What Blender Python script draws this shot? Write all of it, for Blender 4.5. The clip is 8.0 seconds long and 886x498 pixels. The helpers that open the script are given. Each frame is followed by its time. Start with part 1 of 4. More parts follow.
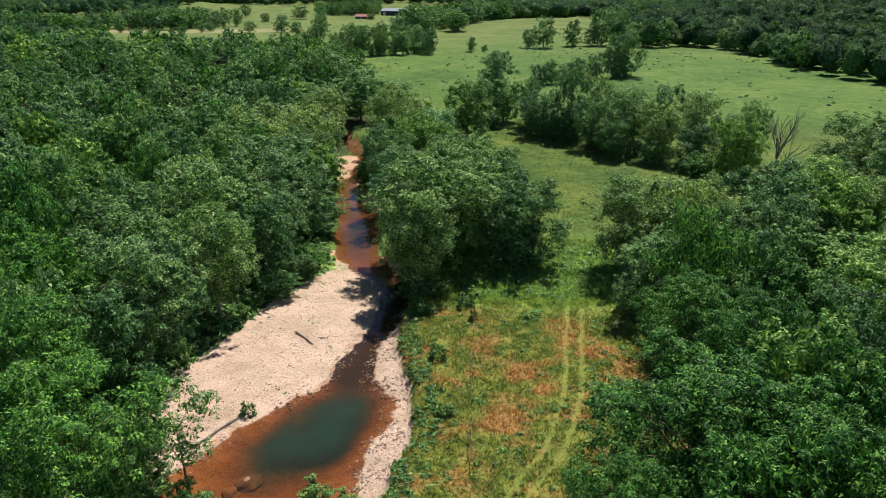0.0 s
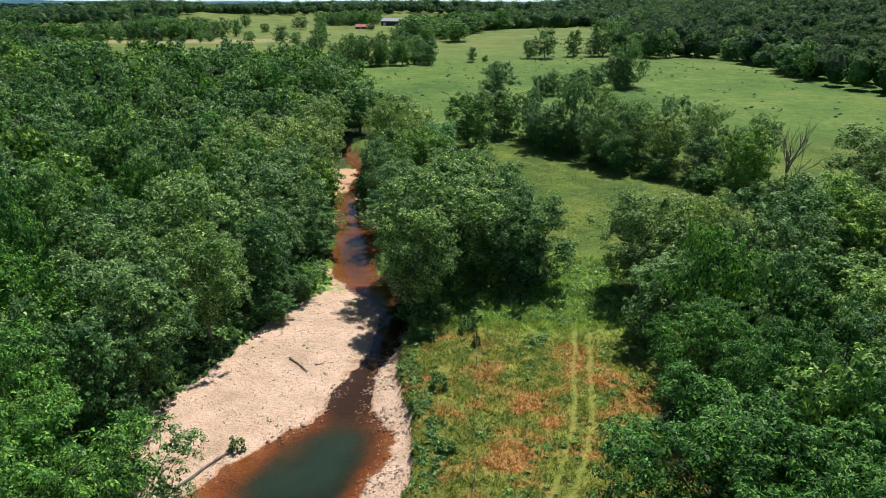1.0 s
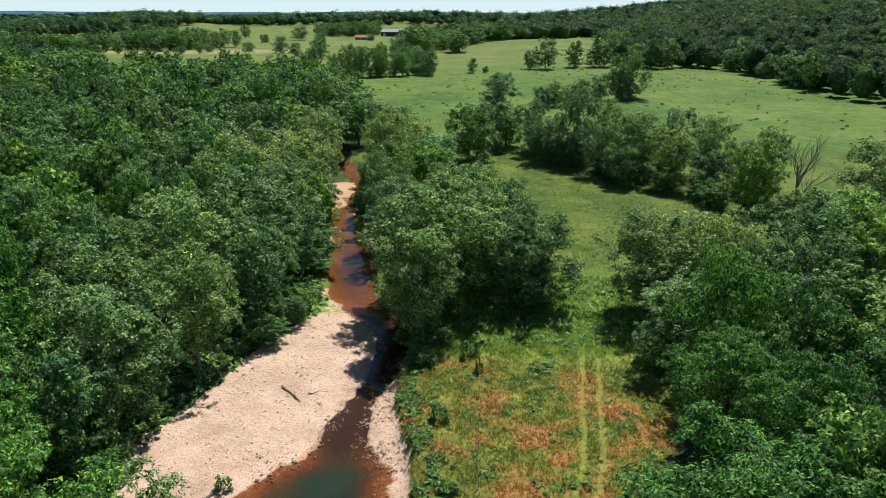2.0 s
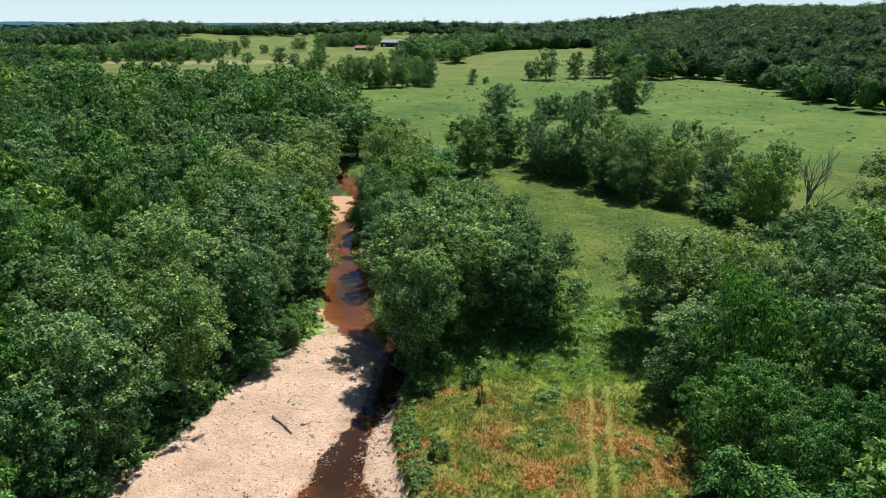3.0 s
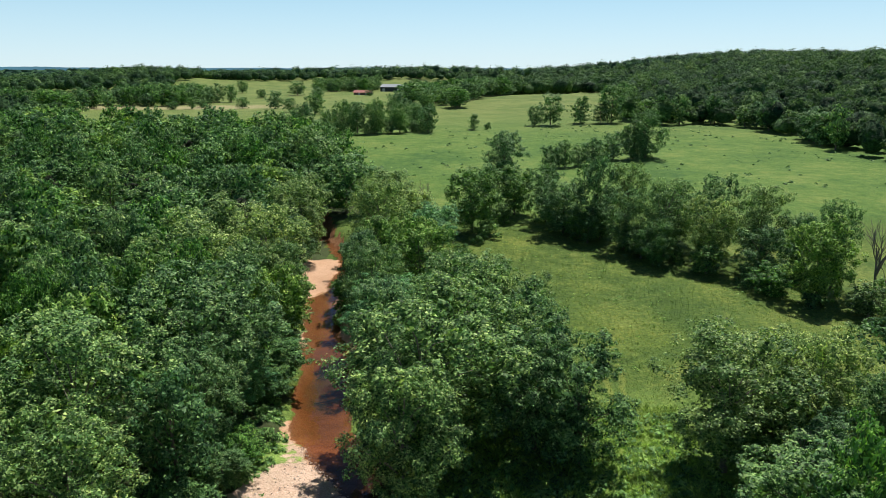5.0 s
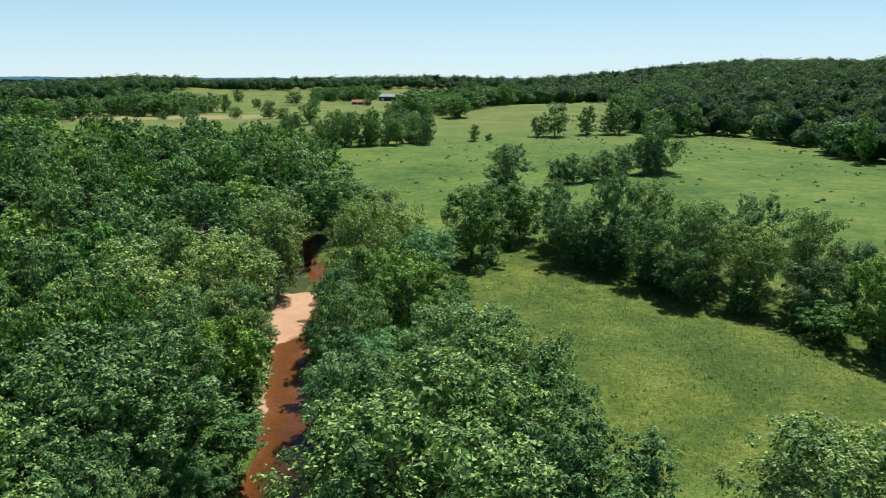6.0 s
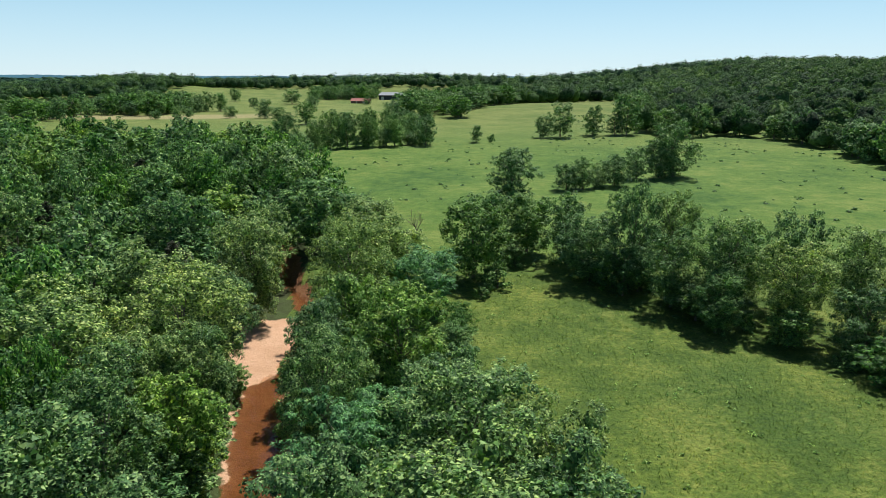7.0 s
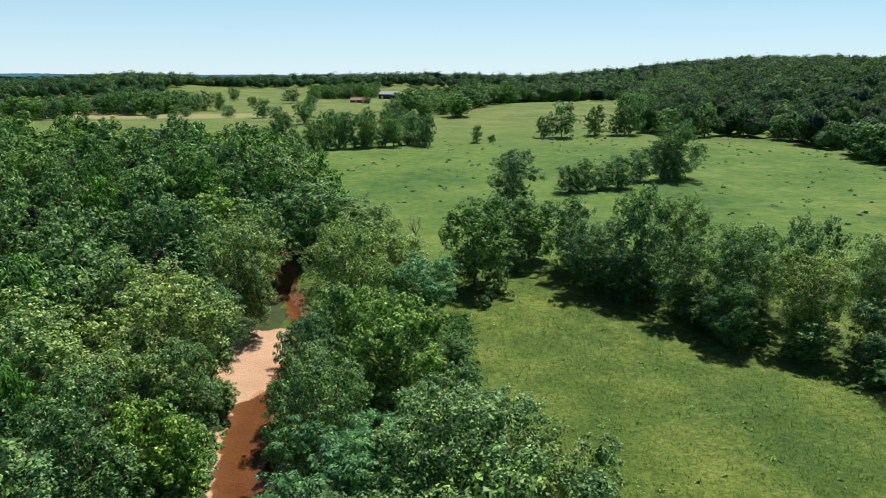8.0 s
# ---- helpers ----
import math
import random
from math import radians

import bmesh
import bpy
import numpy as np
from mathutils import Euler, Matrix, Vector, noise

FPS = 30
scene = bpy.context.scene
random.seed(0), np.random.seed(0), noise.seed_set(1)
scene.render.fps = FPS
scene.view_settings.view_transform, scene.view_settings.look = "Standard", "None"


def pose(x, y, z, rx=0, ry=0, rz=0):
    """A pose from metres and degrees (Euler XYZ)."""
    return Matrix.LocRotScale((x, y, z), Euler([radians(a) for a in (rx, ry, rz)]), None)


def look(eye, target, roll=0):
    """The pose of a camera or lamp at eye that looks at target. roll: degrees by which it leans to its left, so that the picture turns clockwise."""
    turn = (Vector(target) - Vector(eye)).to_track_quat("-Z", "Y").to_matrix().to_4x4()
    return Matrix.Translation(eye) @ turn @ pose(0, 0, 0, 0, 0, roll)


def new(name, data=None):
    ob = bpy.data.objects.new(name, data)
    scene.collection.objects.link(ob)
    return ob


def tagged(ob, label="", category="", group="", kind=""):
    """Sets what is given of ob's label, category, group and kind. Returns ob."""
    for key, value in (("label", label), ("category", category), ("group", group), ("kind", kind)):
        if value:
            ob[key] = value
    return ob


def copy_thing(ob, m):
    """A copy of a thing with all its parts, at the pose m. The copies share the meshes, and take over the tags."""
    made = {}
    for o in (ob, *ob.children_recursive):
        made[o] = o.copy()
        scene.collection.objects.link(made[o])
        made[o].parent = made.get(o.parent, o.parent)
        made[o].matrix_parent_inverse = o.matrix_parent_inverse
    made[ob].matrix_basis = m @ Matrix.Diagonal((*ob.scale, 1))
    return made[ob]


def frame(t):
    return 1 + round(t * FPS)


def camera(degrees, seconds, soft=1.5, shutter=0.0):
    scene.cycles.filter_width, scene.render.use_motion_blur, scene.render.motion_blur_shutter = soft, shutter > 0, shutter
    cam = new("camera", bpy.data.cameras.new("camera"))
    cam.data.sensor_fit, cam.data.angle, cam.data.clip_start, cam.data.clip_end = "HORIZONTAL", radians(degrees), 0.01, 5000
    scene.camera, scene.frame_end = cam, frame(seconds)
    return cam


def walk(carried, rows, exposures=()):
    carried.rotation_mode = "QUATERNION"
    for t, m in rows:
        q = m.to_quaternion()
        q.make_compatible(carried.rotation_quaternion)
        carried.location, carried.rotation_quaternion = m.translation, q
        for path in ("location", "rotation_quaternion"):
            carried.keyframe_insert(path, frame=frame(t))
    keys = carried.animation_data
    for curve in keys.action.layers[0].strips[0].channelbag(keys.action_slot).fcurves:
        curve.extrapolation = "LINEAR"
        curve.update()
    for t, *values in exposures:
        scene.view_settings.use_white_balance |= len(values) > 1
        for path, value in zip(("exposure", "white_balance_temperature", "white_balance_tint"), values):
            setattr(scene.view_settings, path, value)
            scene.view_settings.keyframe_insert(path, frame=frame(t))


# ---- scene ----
cam = camera(62.0, 8.0, soft=0.55)
PATH = [
    (0, (0.562, -0.109, 35.061), (0.514, 1.778, 34.398), 0.0),
    (0.5, (0.457, 1.915, 35.055), (0.409, 3.805, 34.404), 0.0),
    (1, (0.323, 3.967, 35.016), (0.275, 5.861, 34.377), 0.0),
    (1.5, (0.216, 6.044, 34.973), (0.168, 7.943, 34.346), 0.0),
    (3, (0.001, 12.169, 34.892), (-0.047, 14.08, 34.303), 0.0),
    (3.5, (-0.036, 14.285, 34.807), (-0.084, 16.199, 34.231), 0.0),
    (3.9, (-0.061, 15.989, 34.743), (-0.11, 17.907, 34.178), 0.0),
    (4, (-0.067, 16.415, 34.727), (-0.116, 18.334, 34.164), 0.0),
    (4.1, (-0.106, 17.731, 34.687), (-0.155, 19.652, 34.132), 0.0),
    (4.2, (-0.156, 19.428, 34.635), (-0.205, 21.352, 34.09), 0.0),
    (4.3, (-0.207, 21.126, 34.583), (-0.255, 23.052, 34.047), 0.0),
    (4.5, (-0.307, 24.52, 34.479), (-0.355, 26.452, 33.963), 0.0),
    (5, (-0.397, 32.958, 34.318), (-0.446, 34.899, 33.839), 0.0),
    (5.2, (-0.3, 36.445, 34.22), (-0.345, 38.389, 33.754), 0.0),
    (6.3, (0.1, 57.117, 33.445), (0.045, 59.064, 32.991), 0.0),
    (6.5, (0.111, 60.701, 33.632), (0.055, 62.647, 33.174), 0.0),
    (6.6, (0.07, 62.493, 33.658), (0.014, 64.439, 33.199), 0.0),
    (6.7, (0.029, 64.258, 33.683), (-0.026, 66.204, 33.224), 0.0),
    (6.8, (0.019, 64.708, 33.689), (-0.036, 66.654, 33.23), 0.0),
    (7, (-0.002, 65.608, 33.702), (-0.057, 67.554, 33.243), 0.0),
    (7.5, (-0.058, 67.849, 33.8), (-0.112, 69.795, 33.339), 0.0),
    (8, (-0.06, 70.114, 33.864), (-0.115, 72.059, 33.402), 0.0),
]
walk(cam, [(t, look(eye, target, roll)) for t, eye, target, roll in PATH], [(0, 0.18), (8, 0.18)])

# ---- sky, sun, exposure ----
SUN_FROM = Vector((0.42, 0.91, 0.0)).normalized()  # level direction towards the sun
SUN_UP = radians(59)
world = bpy.data.worlds.new("sky")
scene.world = world
world.use_nodes = True
wn, wl = world.node_tree.nodes, world.node_tree.links
sky = wn.new("ShaderNodeTexSky")
sky.sky_type, sky.sun_disc, sky.altitude = "NISHITA", False, 2500
sky.sun_elevation = SUN_UP
sky.sun_rotation = math.atan2(SUN_FROM.x, SUN_FROM.y)
sky.air_density, sky.dust_density, sky.ozone_density = 0.65, 0.45, 1.0
wn["Background"].inputs["Strength"].default_value = 0.085
cool = wn.new("ShaderNodeMix")
cool.data_type, cool.blend_type, cool.inputs[0].default_value = "RGBA", "MULTIPLY", 1.0
cool.inputs[7].default_value = (0.92, 1.03, 1.06, 1)
wl.new(sky.outputs[0], cool.inputs[6])
# pale summer haze, thickest at the horizon and thinning upwards
aim, tall = wn.new("ShaderNodeTexCoord"), wn.new("ShaderNodeSeparateXYZ")
wl.new(aim.outputs["Generated"], tall.inputs[0])
thick, haze, veil = wn.new("ShaderNodeMapRange"), wn.new("ShaderNodeValToRGB"), wn.new("ShaderNodeMix")
wl.new(tall.outputs["Z"], thick.inputs["Value"])
for slot, value in zip(("From Min", "From Max", "To Min", "To Max"), (0.0, 0.3, 0.88, 0.0)):
    thick.inputs[slot].default_value = value
haze.color_ramp.elements[0].position, haze.color_ramp.elements[0].color = 0.0, (7.6, 9.2, 9.7, 1)
haze.color_ramp.elements[1].position, haze.color_ramp.elements[1].color = 0.16, (4.8, 9.4, 11.1, 1)
wl.new(tall.outputs["Z"], haze.inputs["Fac"])
veil.data_type = "RGBA"
wl.new(thick.outputs[0], veil.inputs[0])
wl.new(cool.outputs[2], veil.inputs[6])
wl.new(haze.outputs[0], veil.inputs[7])
wl.new(veil.outputs[2], wn["Background"].inputs["Color"])
sun = new("sun", bpy.data.lights.new("sun", "SUN"))
sun.data.energy, sun.data.angle, sun.data.color = 5.0, radians(0.53), (1.0, 0.95, 0.86)
sun.matrix_world = look((0, 0, 60), Vector((0, 0, 60)) - (SUN_FROM * math.cos(SUN_UP) + Vector((0, 0, math.sin(SUN_UP)))))

# ---- plan: creek, banks, ground heights ----
CREEK_Y = [-60, 20, 40, 47, 50, 54, 57, 61, 63, 65, 68, 74, 79, 84, 90, 95, 100, 106, 116, 121, 128, 136, 143, 148, 155, 165, 178, 200, 260]
WATER_L = [-45, -32, -27, -23, -21.5, -19.5, -17.7, -14.6, -13.0, -12.1, -11.8, -10.3, -9.2, -9, -10.8, -14.2, -17.2, -18.6, -19.8, -20.5, -22.2, -23.6, -25, -22.8, -22.3, -22.8, -27, -36, -70]
WATER_R = [-28, -14, -9, -7.3, -7.3, -7.0, -5.6, -5.7, -7.6, -8.2, -8.4, -7.7, -6.5, -5.6, -5.5, -8.5, -11, -12.3, -11.9, -14, -17, -18.9, -20.4, -20, -19.8, -20, -24, -32, -64]
BAR_Y = [-60, 20, 45, 54, 63, 71, 76, 82, 89, 94, 97, 104, 120, 144, 148, 156, 163, 172, 260]
BAR_L = [-46, -33, -28.5, -28, -27.6, -24.8, -23.4, -22.2, -19.2, -17.2, -16.6, -18.7, -20.5, -25, -28, -30.5, -30.5, -29, -71]
BANK_R = [-26, -12, -5.5, -3.4, -4.2, -6.3, -6.4, -5.6, -5.0, -6.6, -9, -11.7, -13.2, -19.5, -19.9, -20.2, -20.2, -21.6, -62]
WATER_Z = -1.5


def step(a, b, v):
    t = np.clip((v - a) / (b - a), 0, 1)
    return t * t * (3 - 2 * t)


def waves(x, y, size, seed=0, octaves=3):
    """Smooth value noise from sums of turned sines, about -1 to 1."""
    rng = np.random.RandomState(seed)
    out, gain = 0 * x, 1.0
    for _ in range(octaves):
        for _ in range(4):
            a, p = rng.uniform(0, 2 * np.pi, 2)
            k = 2 * np.pi / size * rng.uniform(0.7, 1.4)
            out = out + gain * 0.35 * np.sin(k * (x * np.cos(a) + y * np.sin(a)) + p)
        size, gain = size / 2.1, gain * 0.55
    return out


def creek(x, y):
    wob = 0.35 * waves(x, y, 5, 3) + 0.18 * waves(x, y, 1.6, 8)
    wl_, wr_ = np.interp(y, CREEK_Y, WATER_L), np.interp(y, CREEK_Y, WATER_R)
    bl, br = np.interp(y, BAR_Y, BAR_L), np.interp(y, BAR_Y, BANK_R)
    return wl_ + wob, wr_ + wob, bl + 1.5 * wob, br + wob


def hills(x, y):
    z = 4.2 * step(150, 250, y + 0.15 * x) + 2.2 * step(250, 420, y)
    z = z + 7.5 * np.exp(-(((x - 90) / 120) ** 2 + ((y - 610) / 120) ** 2))
    z = z + 15 * np.exp(-(((x + 30) / 420) ** 2 + ((y - 1180) / 200) ** 2))
    z = z + 33 * step(60, 420, x - 0.02 * y) * step(330, 760, y + 0.5 * (x - 150)) * (1 - 0.5 * step(1300, 2600, y))
    z = z + 15 * np.exp(-(((x + 390) / 110) ** 2 + ((y - 960) / 130) ** 2))
    z = z + 12 * np.exp(-(((x + 900) / 500) ** 2 + ((y - 1900) / 260) ** 2))
    z = z + step(1500, 4300, y) * (6 + 5 * waves(x, y, 2400, 5, 2)) + step(300, 900, y) * 1.5 * waves(x, y, 420, 6, 2)
    return z


def height(x, y):
    x, y = np.asarray(x, float), np.asarray(y, float)
    wl_, wr_, bl, br = creek(x, y)
    z = hills(x, y) + 0.16 * waves(x, y, 14, 2)
    mid, half = (wl_ + wr_) / 2, np.maximum((wr_ - wl_) / 2, 0.5)
    deep = 0.32 + (1.45 + 0.3 * waves(x, y, 6, 33)) * np.exp(-(((x + 11.3 - 0.35 * (y - 55.5)) / 6.2) ** 2 + ((y - 55.8) / 6.6) ** 2)) + 0.5 * np.exp(-(((x + 16) / 6) ** 2 + ((y - 112) / 9) ** 2))
    bed = WATER_Z - deep * np.clip(1 - ((x - mid) / half) ** 2, 0, 1) ** 0.7
    bar = WATER_Z + 0.02 + 0.6 * step(0, 9, wl_ - x) + 0.05 * waves(x, y, 2.4, 4)
    right = WATER_Z + 0.02 + 0.45 * step(0, 3, x - wr_)
    left_bank, right_bank = step(0, 3.2, bl - x), step(0, 0.7, x - br)
    low = np.where(x < wl_, bar, np.where(x > wr_, right, bed))
    land = np.where(x < mid, left_bank, right_bank)
    fade = step(215, 255, y)
    return low * (1 - np.maximum(land, fade)) + z * np.maximum(land, fade)


def inside(poly, x, y):
    hit = np.zeros(np.shape(x), bool)
    for (ax, ay), (bx, by) in zip(poly, poly[1:] + poly[:1]):
        if ay != by:
            hit ^= ((ay > y) != (by > y)) & (x < (bx - ax) * (y - ay) / (by - ay) + ax)
    return hit


# Woods, as outlines of the plan.
LEFT_WOOD = [(-29, -40), (-28.5, 45), (-28.2, 62), (-25.4, 71), (-22.8, 83), (-17.5, 97), (-22, 125), (-29, 142), (-31, 156), (-28, 175), (-25, 200), (-30, 225), (-60, 296), (-80, 318), (-140, 330), (-190, 345), (-215, 380), (-240, 470), (-700, 480), (-700, -40)]
RIGHT_WOOD = [(13, -30), (13, 36), (17, 46), (19, 60), (20, 70), (24, 79), (36, 84), (50, 88), (62, 98), (80, 104), (120, 116), (180, 110), (180, -30)]
RIDGE_WOOD = [(136, 300), (140, 337), (141, 360), (135, 385), (126, 406), (110, 402), (98, 398), (84, 425), (98, 480), (108, 560), (112, 680), (100, 760), (90, 1000), (200, 2600), (1500, 2600), (1500, 100), (190, 110)]
FAR_BELTS = [
    [(-45, 560), (-8, 500), (14, 570), (40, 640), (20, 760), (-30, 760)],
    [(30, 650), (112, 690), (110, 1000), (-10, 1000), (0, 770)],
    [(-280, 600), (-215, 590), (-200, 640), (-240, 700), (-300, 690)],
    [(-420, 500), (-250, 520), (-250, 570), (-420, 600)],
    [(-165, 850), (-105, 840), (-88, 890), (-110, 930), (-170, 900)],
    [(-1200, 700), (-330, 820), (-330, 980), (-200, 1080), (-60, 1060), (60, 1010), (70, 1000), (200, 2600), (-2500, 2600)],
    [(-1500, 450), (-440, 470), (-430, 640), (-900, 760), (-1500, 700)],
]
WOODS = [LEFT_WOOD, RIGHT_WOOD, RIDGE_WOOD, FAR_BELTS[1]] + FAR_BELTS[5:]


def in_woods(x, y):
    x, y = x + 2.5 * waves(x, y, 30, 11), y + 2.5 * waves(x, y, 30, 12)
    hit = np.zeros(np.shape(x), bool)
    for poly in WOODS:
        hit |= inside(poly, x, y)
    return hit


RUT_Y = [30, 44, 47, 51, 60, 64, 71, 74, 87, 105, 119, 140]
RUT_X = [-1.5, 3.6, 5.2, 7.6, 10.3, 10.9, 11.8, 12.4, 14.0, 15.6, 17.2, 19]


# ---- materials ----
def nodes(name):
    m = bpy.data.materials.new(name)
    m.use_nodes = True
    n, l = m.node_tree.nodes, m.node_tree.links
    return m, n, l, n["Principled BSDF"]


def noise_tex(n, l, vec, scale, detail=4.0, rough=0.6):
    t = n.new("ShaderNodeTexNoise")
    t.inputs["Scale"].default_value, t.inputs["Detail"].default_value, t.inputs["Roughness"].default_value = scale, detail, rough
    l.new(vec, t.inputs["Vector"])
    return t.outputs["Fac"]


def ramp(n, l, fac, *stops):
    r = n.new("ShaderNodeValToRGB")
    while len(r.color_ramp.elements) < len(stops):
        r.color_ramp.elements.new(0.5)
    for e, (p, c) in zip(r.color_ramp.elements, stops):
        e.position, e.color = p, (*c, 1) if len(c) == 3 else c
    l.new(fac, r.inputs["Fac"])
    return r.outputs["Color"]


def bw(lo, hi):
    return (lo, (0, 0, 0)), (hi, (1, 1, 1))


def blend(n, l, fac, a, b, mode="MIX"):
    m = n.new("ShaderNodeMix")
    m.data_type, m.blend_type = "RGBA", mode
    for value, slot in ((fac, m.inputs[0]), (a, m.inputs[6]), (b, m.inputs[7])):
        if isinstance(value, (float, int)):
            slot.default_value = value
        elif isinstance(value, tuple):
            slot.default_value = (*value, 1)
        else:
            l.new(value, slot)
    return m.outputs[2]


def maths(n, l, op, a, b=0.0, clamp=False):
    m = n.new("ShaderNodeMath")
    m.operation, m.use_clamp = op, clamp
    for value, slot in zip((a, b), m.inputs):
        if isinstance(value, (float, int)):
            slot.default_value = value
        else:
            l.new(value, slot)
    return m.outputs[0]


def bump(n, l, bsdf, fac, strength, dist):
    b = n.new("ShaderNodeBump")
    b.inputs["Strength"].default_value, b.inputs["Distance"].default_value = strength, dist
    l.new(fac, b.inputs["Height"])
    l.new(b.outputs[0], bsdf.inputs["Normal"])


def grass_colour(n, l, pos):
    """Grass by its place: a rough strip with rusty seed heads, a lush edge, an olive meadow, a green pasture."""
    sep = n.new("ShaderNodeSeparateXYZ")
    l.new(pos, sep.inputs[0])
    x, y = sep.outputs[0], sep.outputs[1]
    big, mid, fine = noise_tex(n, l, pos, 0.11, 3), noise_tex(n, l, pos, 0.45, 5, 0.65), noise_tex(n, l, pos, 2.6, 4, 0.7)
    strip = ramp(n, l, mid, (0.3, (0.06, 0.11, 0.02)), (0.5, (0.14, 0.175, 0.033)), (0.68, (0.28, 0.28, 0.065)))
    rust = ramp(n, l, fine, (0.3, (0.27, 0.13, 0.045)), (0.7, (0.48, 0.25, 0.10)))
    patch = ramp(n, l, noise_tex(n, l, pos, 0.2, 6, 0.7), *bw(0.49, 0.63))
    for px, py, pr in ((14.9, 68.8, 2.6), (6.6, 64.0, 2.4), (4.6, 55.0, 2.8), (8.6, 60.5, 1.8), (15.8, 79.0, 2.0)):
        away = n.new("ShaderNodeVectorMath")
        away.operation = "DISTANCE"
        l.new(pos, away.inputs[0])
        away.inputs[1].default_value = (px, py, 0)
        spot = maths(n, l, "ADD", maths(n, l, "DIVIDE", away.outputs["Value"], pr), maths(n, l, "MULTIPLY", maths(n, l, "SUBTRACT", mid, 0.5), 2.6))
        patch = maths(n, l, "MAXIMUM", patch, ramp(n, l, spot, (0.55, (1, 1, 1)), (1.0, (0, 0, 0))))
    near = ramp(n, l, maths(n, l, "MULTIPLY", maths(n, l, "ADD", y, maths(n, l, "MULTIPLY", big, 10.0)), 0.01), (0.80, (1, 1, 1)), (0.87, (0, 0, 0)))
    strip = blend(n, l, maths(n, l, "MULTIPLY", patch, maths(n, l, "MULTIPLY", near, 0.8)), strip, rust)
    lush = ramp(n, l, mid, (0.3, (0.14, 0.24, 0.05)), (0.7, (0.29, 0.41, 0.10)))
    tuft = noise_tex(n, l, pos, 1.1, 5, 0.75)
    meadow = ramp(n, l, maths(n, l, "ADD", maths(n, l, "MULTIPLY", big, 0.45), maths(n, l, "MULTIPLY", tuft, 0.55)), (0.36, (0.040, 0.086, 0.016)), (0.5, (0.092, 0.150, 0.028)), (0.62, (0.182, 0.224, 0.054)))
    wide = noise_tex(n, l, pos, 0.045, 3, 0.6)
    meadow = blend(n, l, 1.0, meadow, ramp(n, l, wide, (0.35, (0.78, 0.86, 0.85)), (0.65, (1.18, 1.1, 1.0))), "MULTIPLY")
    pasture = ramp(n, l, maths(n, l, "ADD", maths(n, l, "MULTIPLY", noise_tex(n, l, pos, 0.03, 6, 0.7), 0.5), maths(n, l, "MULTIPLY", noise_tex(n, l, pos, 0.3, 6, 0.8), 0.5)), (0.39, (0.042, 0.108, 0.020)), (0.5, (0.094, 0.176, 0.031)), (0.61, (0.172, 0.230, 0.054)))
    hay = ramp(n, l, noise_tex(n, l, pos, 0.05, 5, 0.7), (0.35, (0.095, 0.155, 0.032)), (0.65, (0.190, 0.228, 0.066)))
    pasture = blend(n, l, ramp(n, l, maths(n, l, "MULTIPLY", maths(n, l, "ADD", y, maths(n, l, "MULTIPLY", big, 60.0)), 0.001), *bw(0.37, 0.52)), pasture, hay)
    stubble = maths(n, l, "MULTIPLY", ramp(n, l, maths(n, l, "MULTIPLY", y, 0.001), (0.54, (0, 0, 0)), (0.555, (1, 1, 1)), (0.59, (1, 1, 1)), (0.61, (0, 0, 0))), ramp(n, l, maths(n, l, "MULTIPLY", x, -0.001), *bw(0.11, 0.15)))
    pasture = blend(n, l, maths(n, l, "MULTIPLY", stubble, 0.7), pasture, (0.36, 0.31, 0.17))
    y100 = maths(n, l, "MULTIPLY", maths(n, l, "ADD", y, maths(n, l, "MULTIPLY", big, 8.0)), 0.005)
    c = blend(n, l, ramp(n, l, y100, *bw(0.40, 0.44)), strip, lush)
    c = blend(n, l, ramp(n, l, y100, *bw(0.50, 0.57)), c, meadow)
    c = blend(n, l, ramp(n, l, y100, *bw(0.93, 0.999)), c, pasture)
    return blend(n, l, 0.5, c, ramp(n, l, fine, (0.3, (0.3, 0.32, 0.3)), (0.7, (1.6, 1.6, 1.5))), "MULTIPLY"), mid, fine


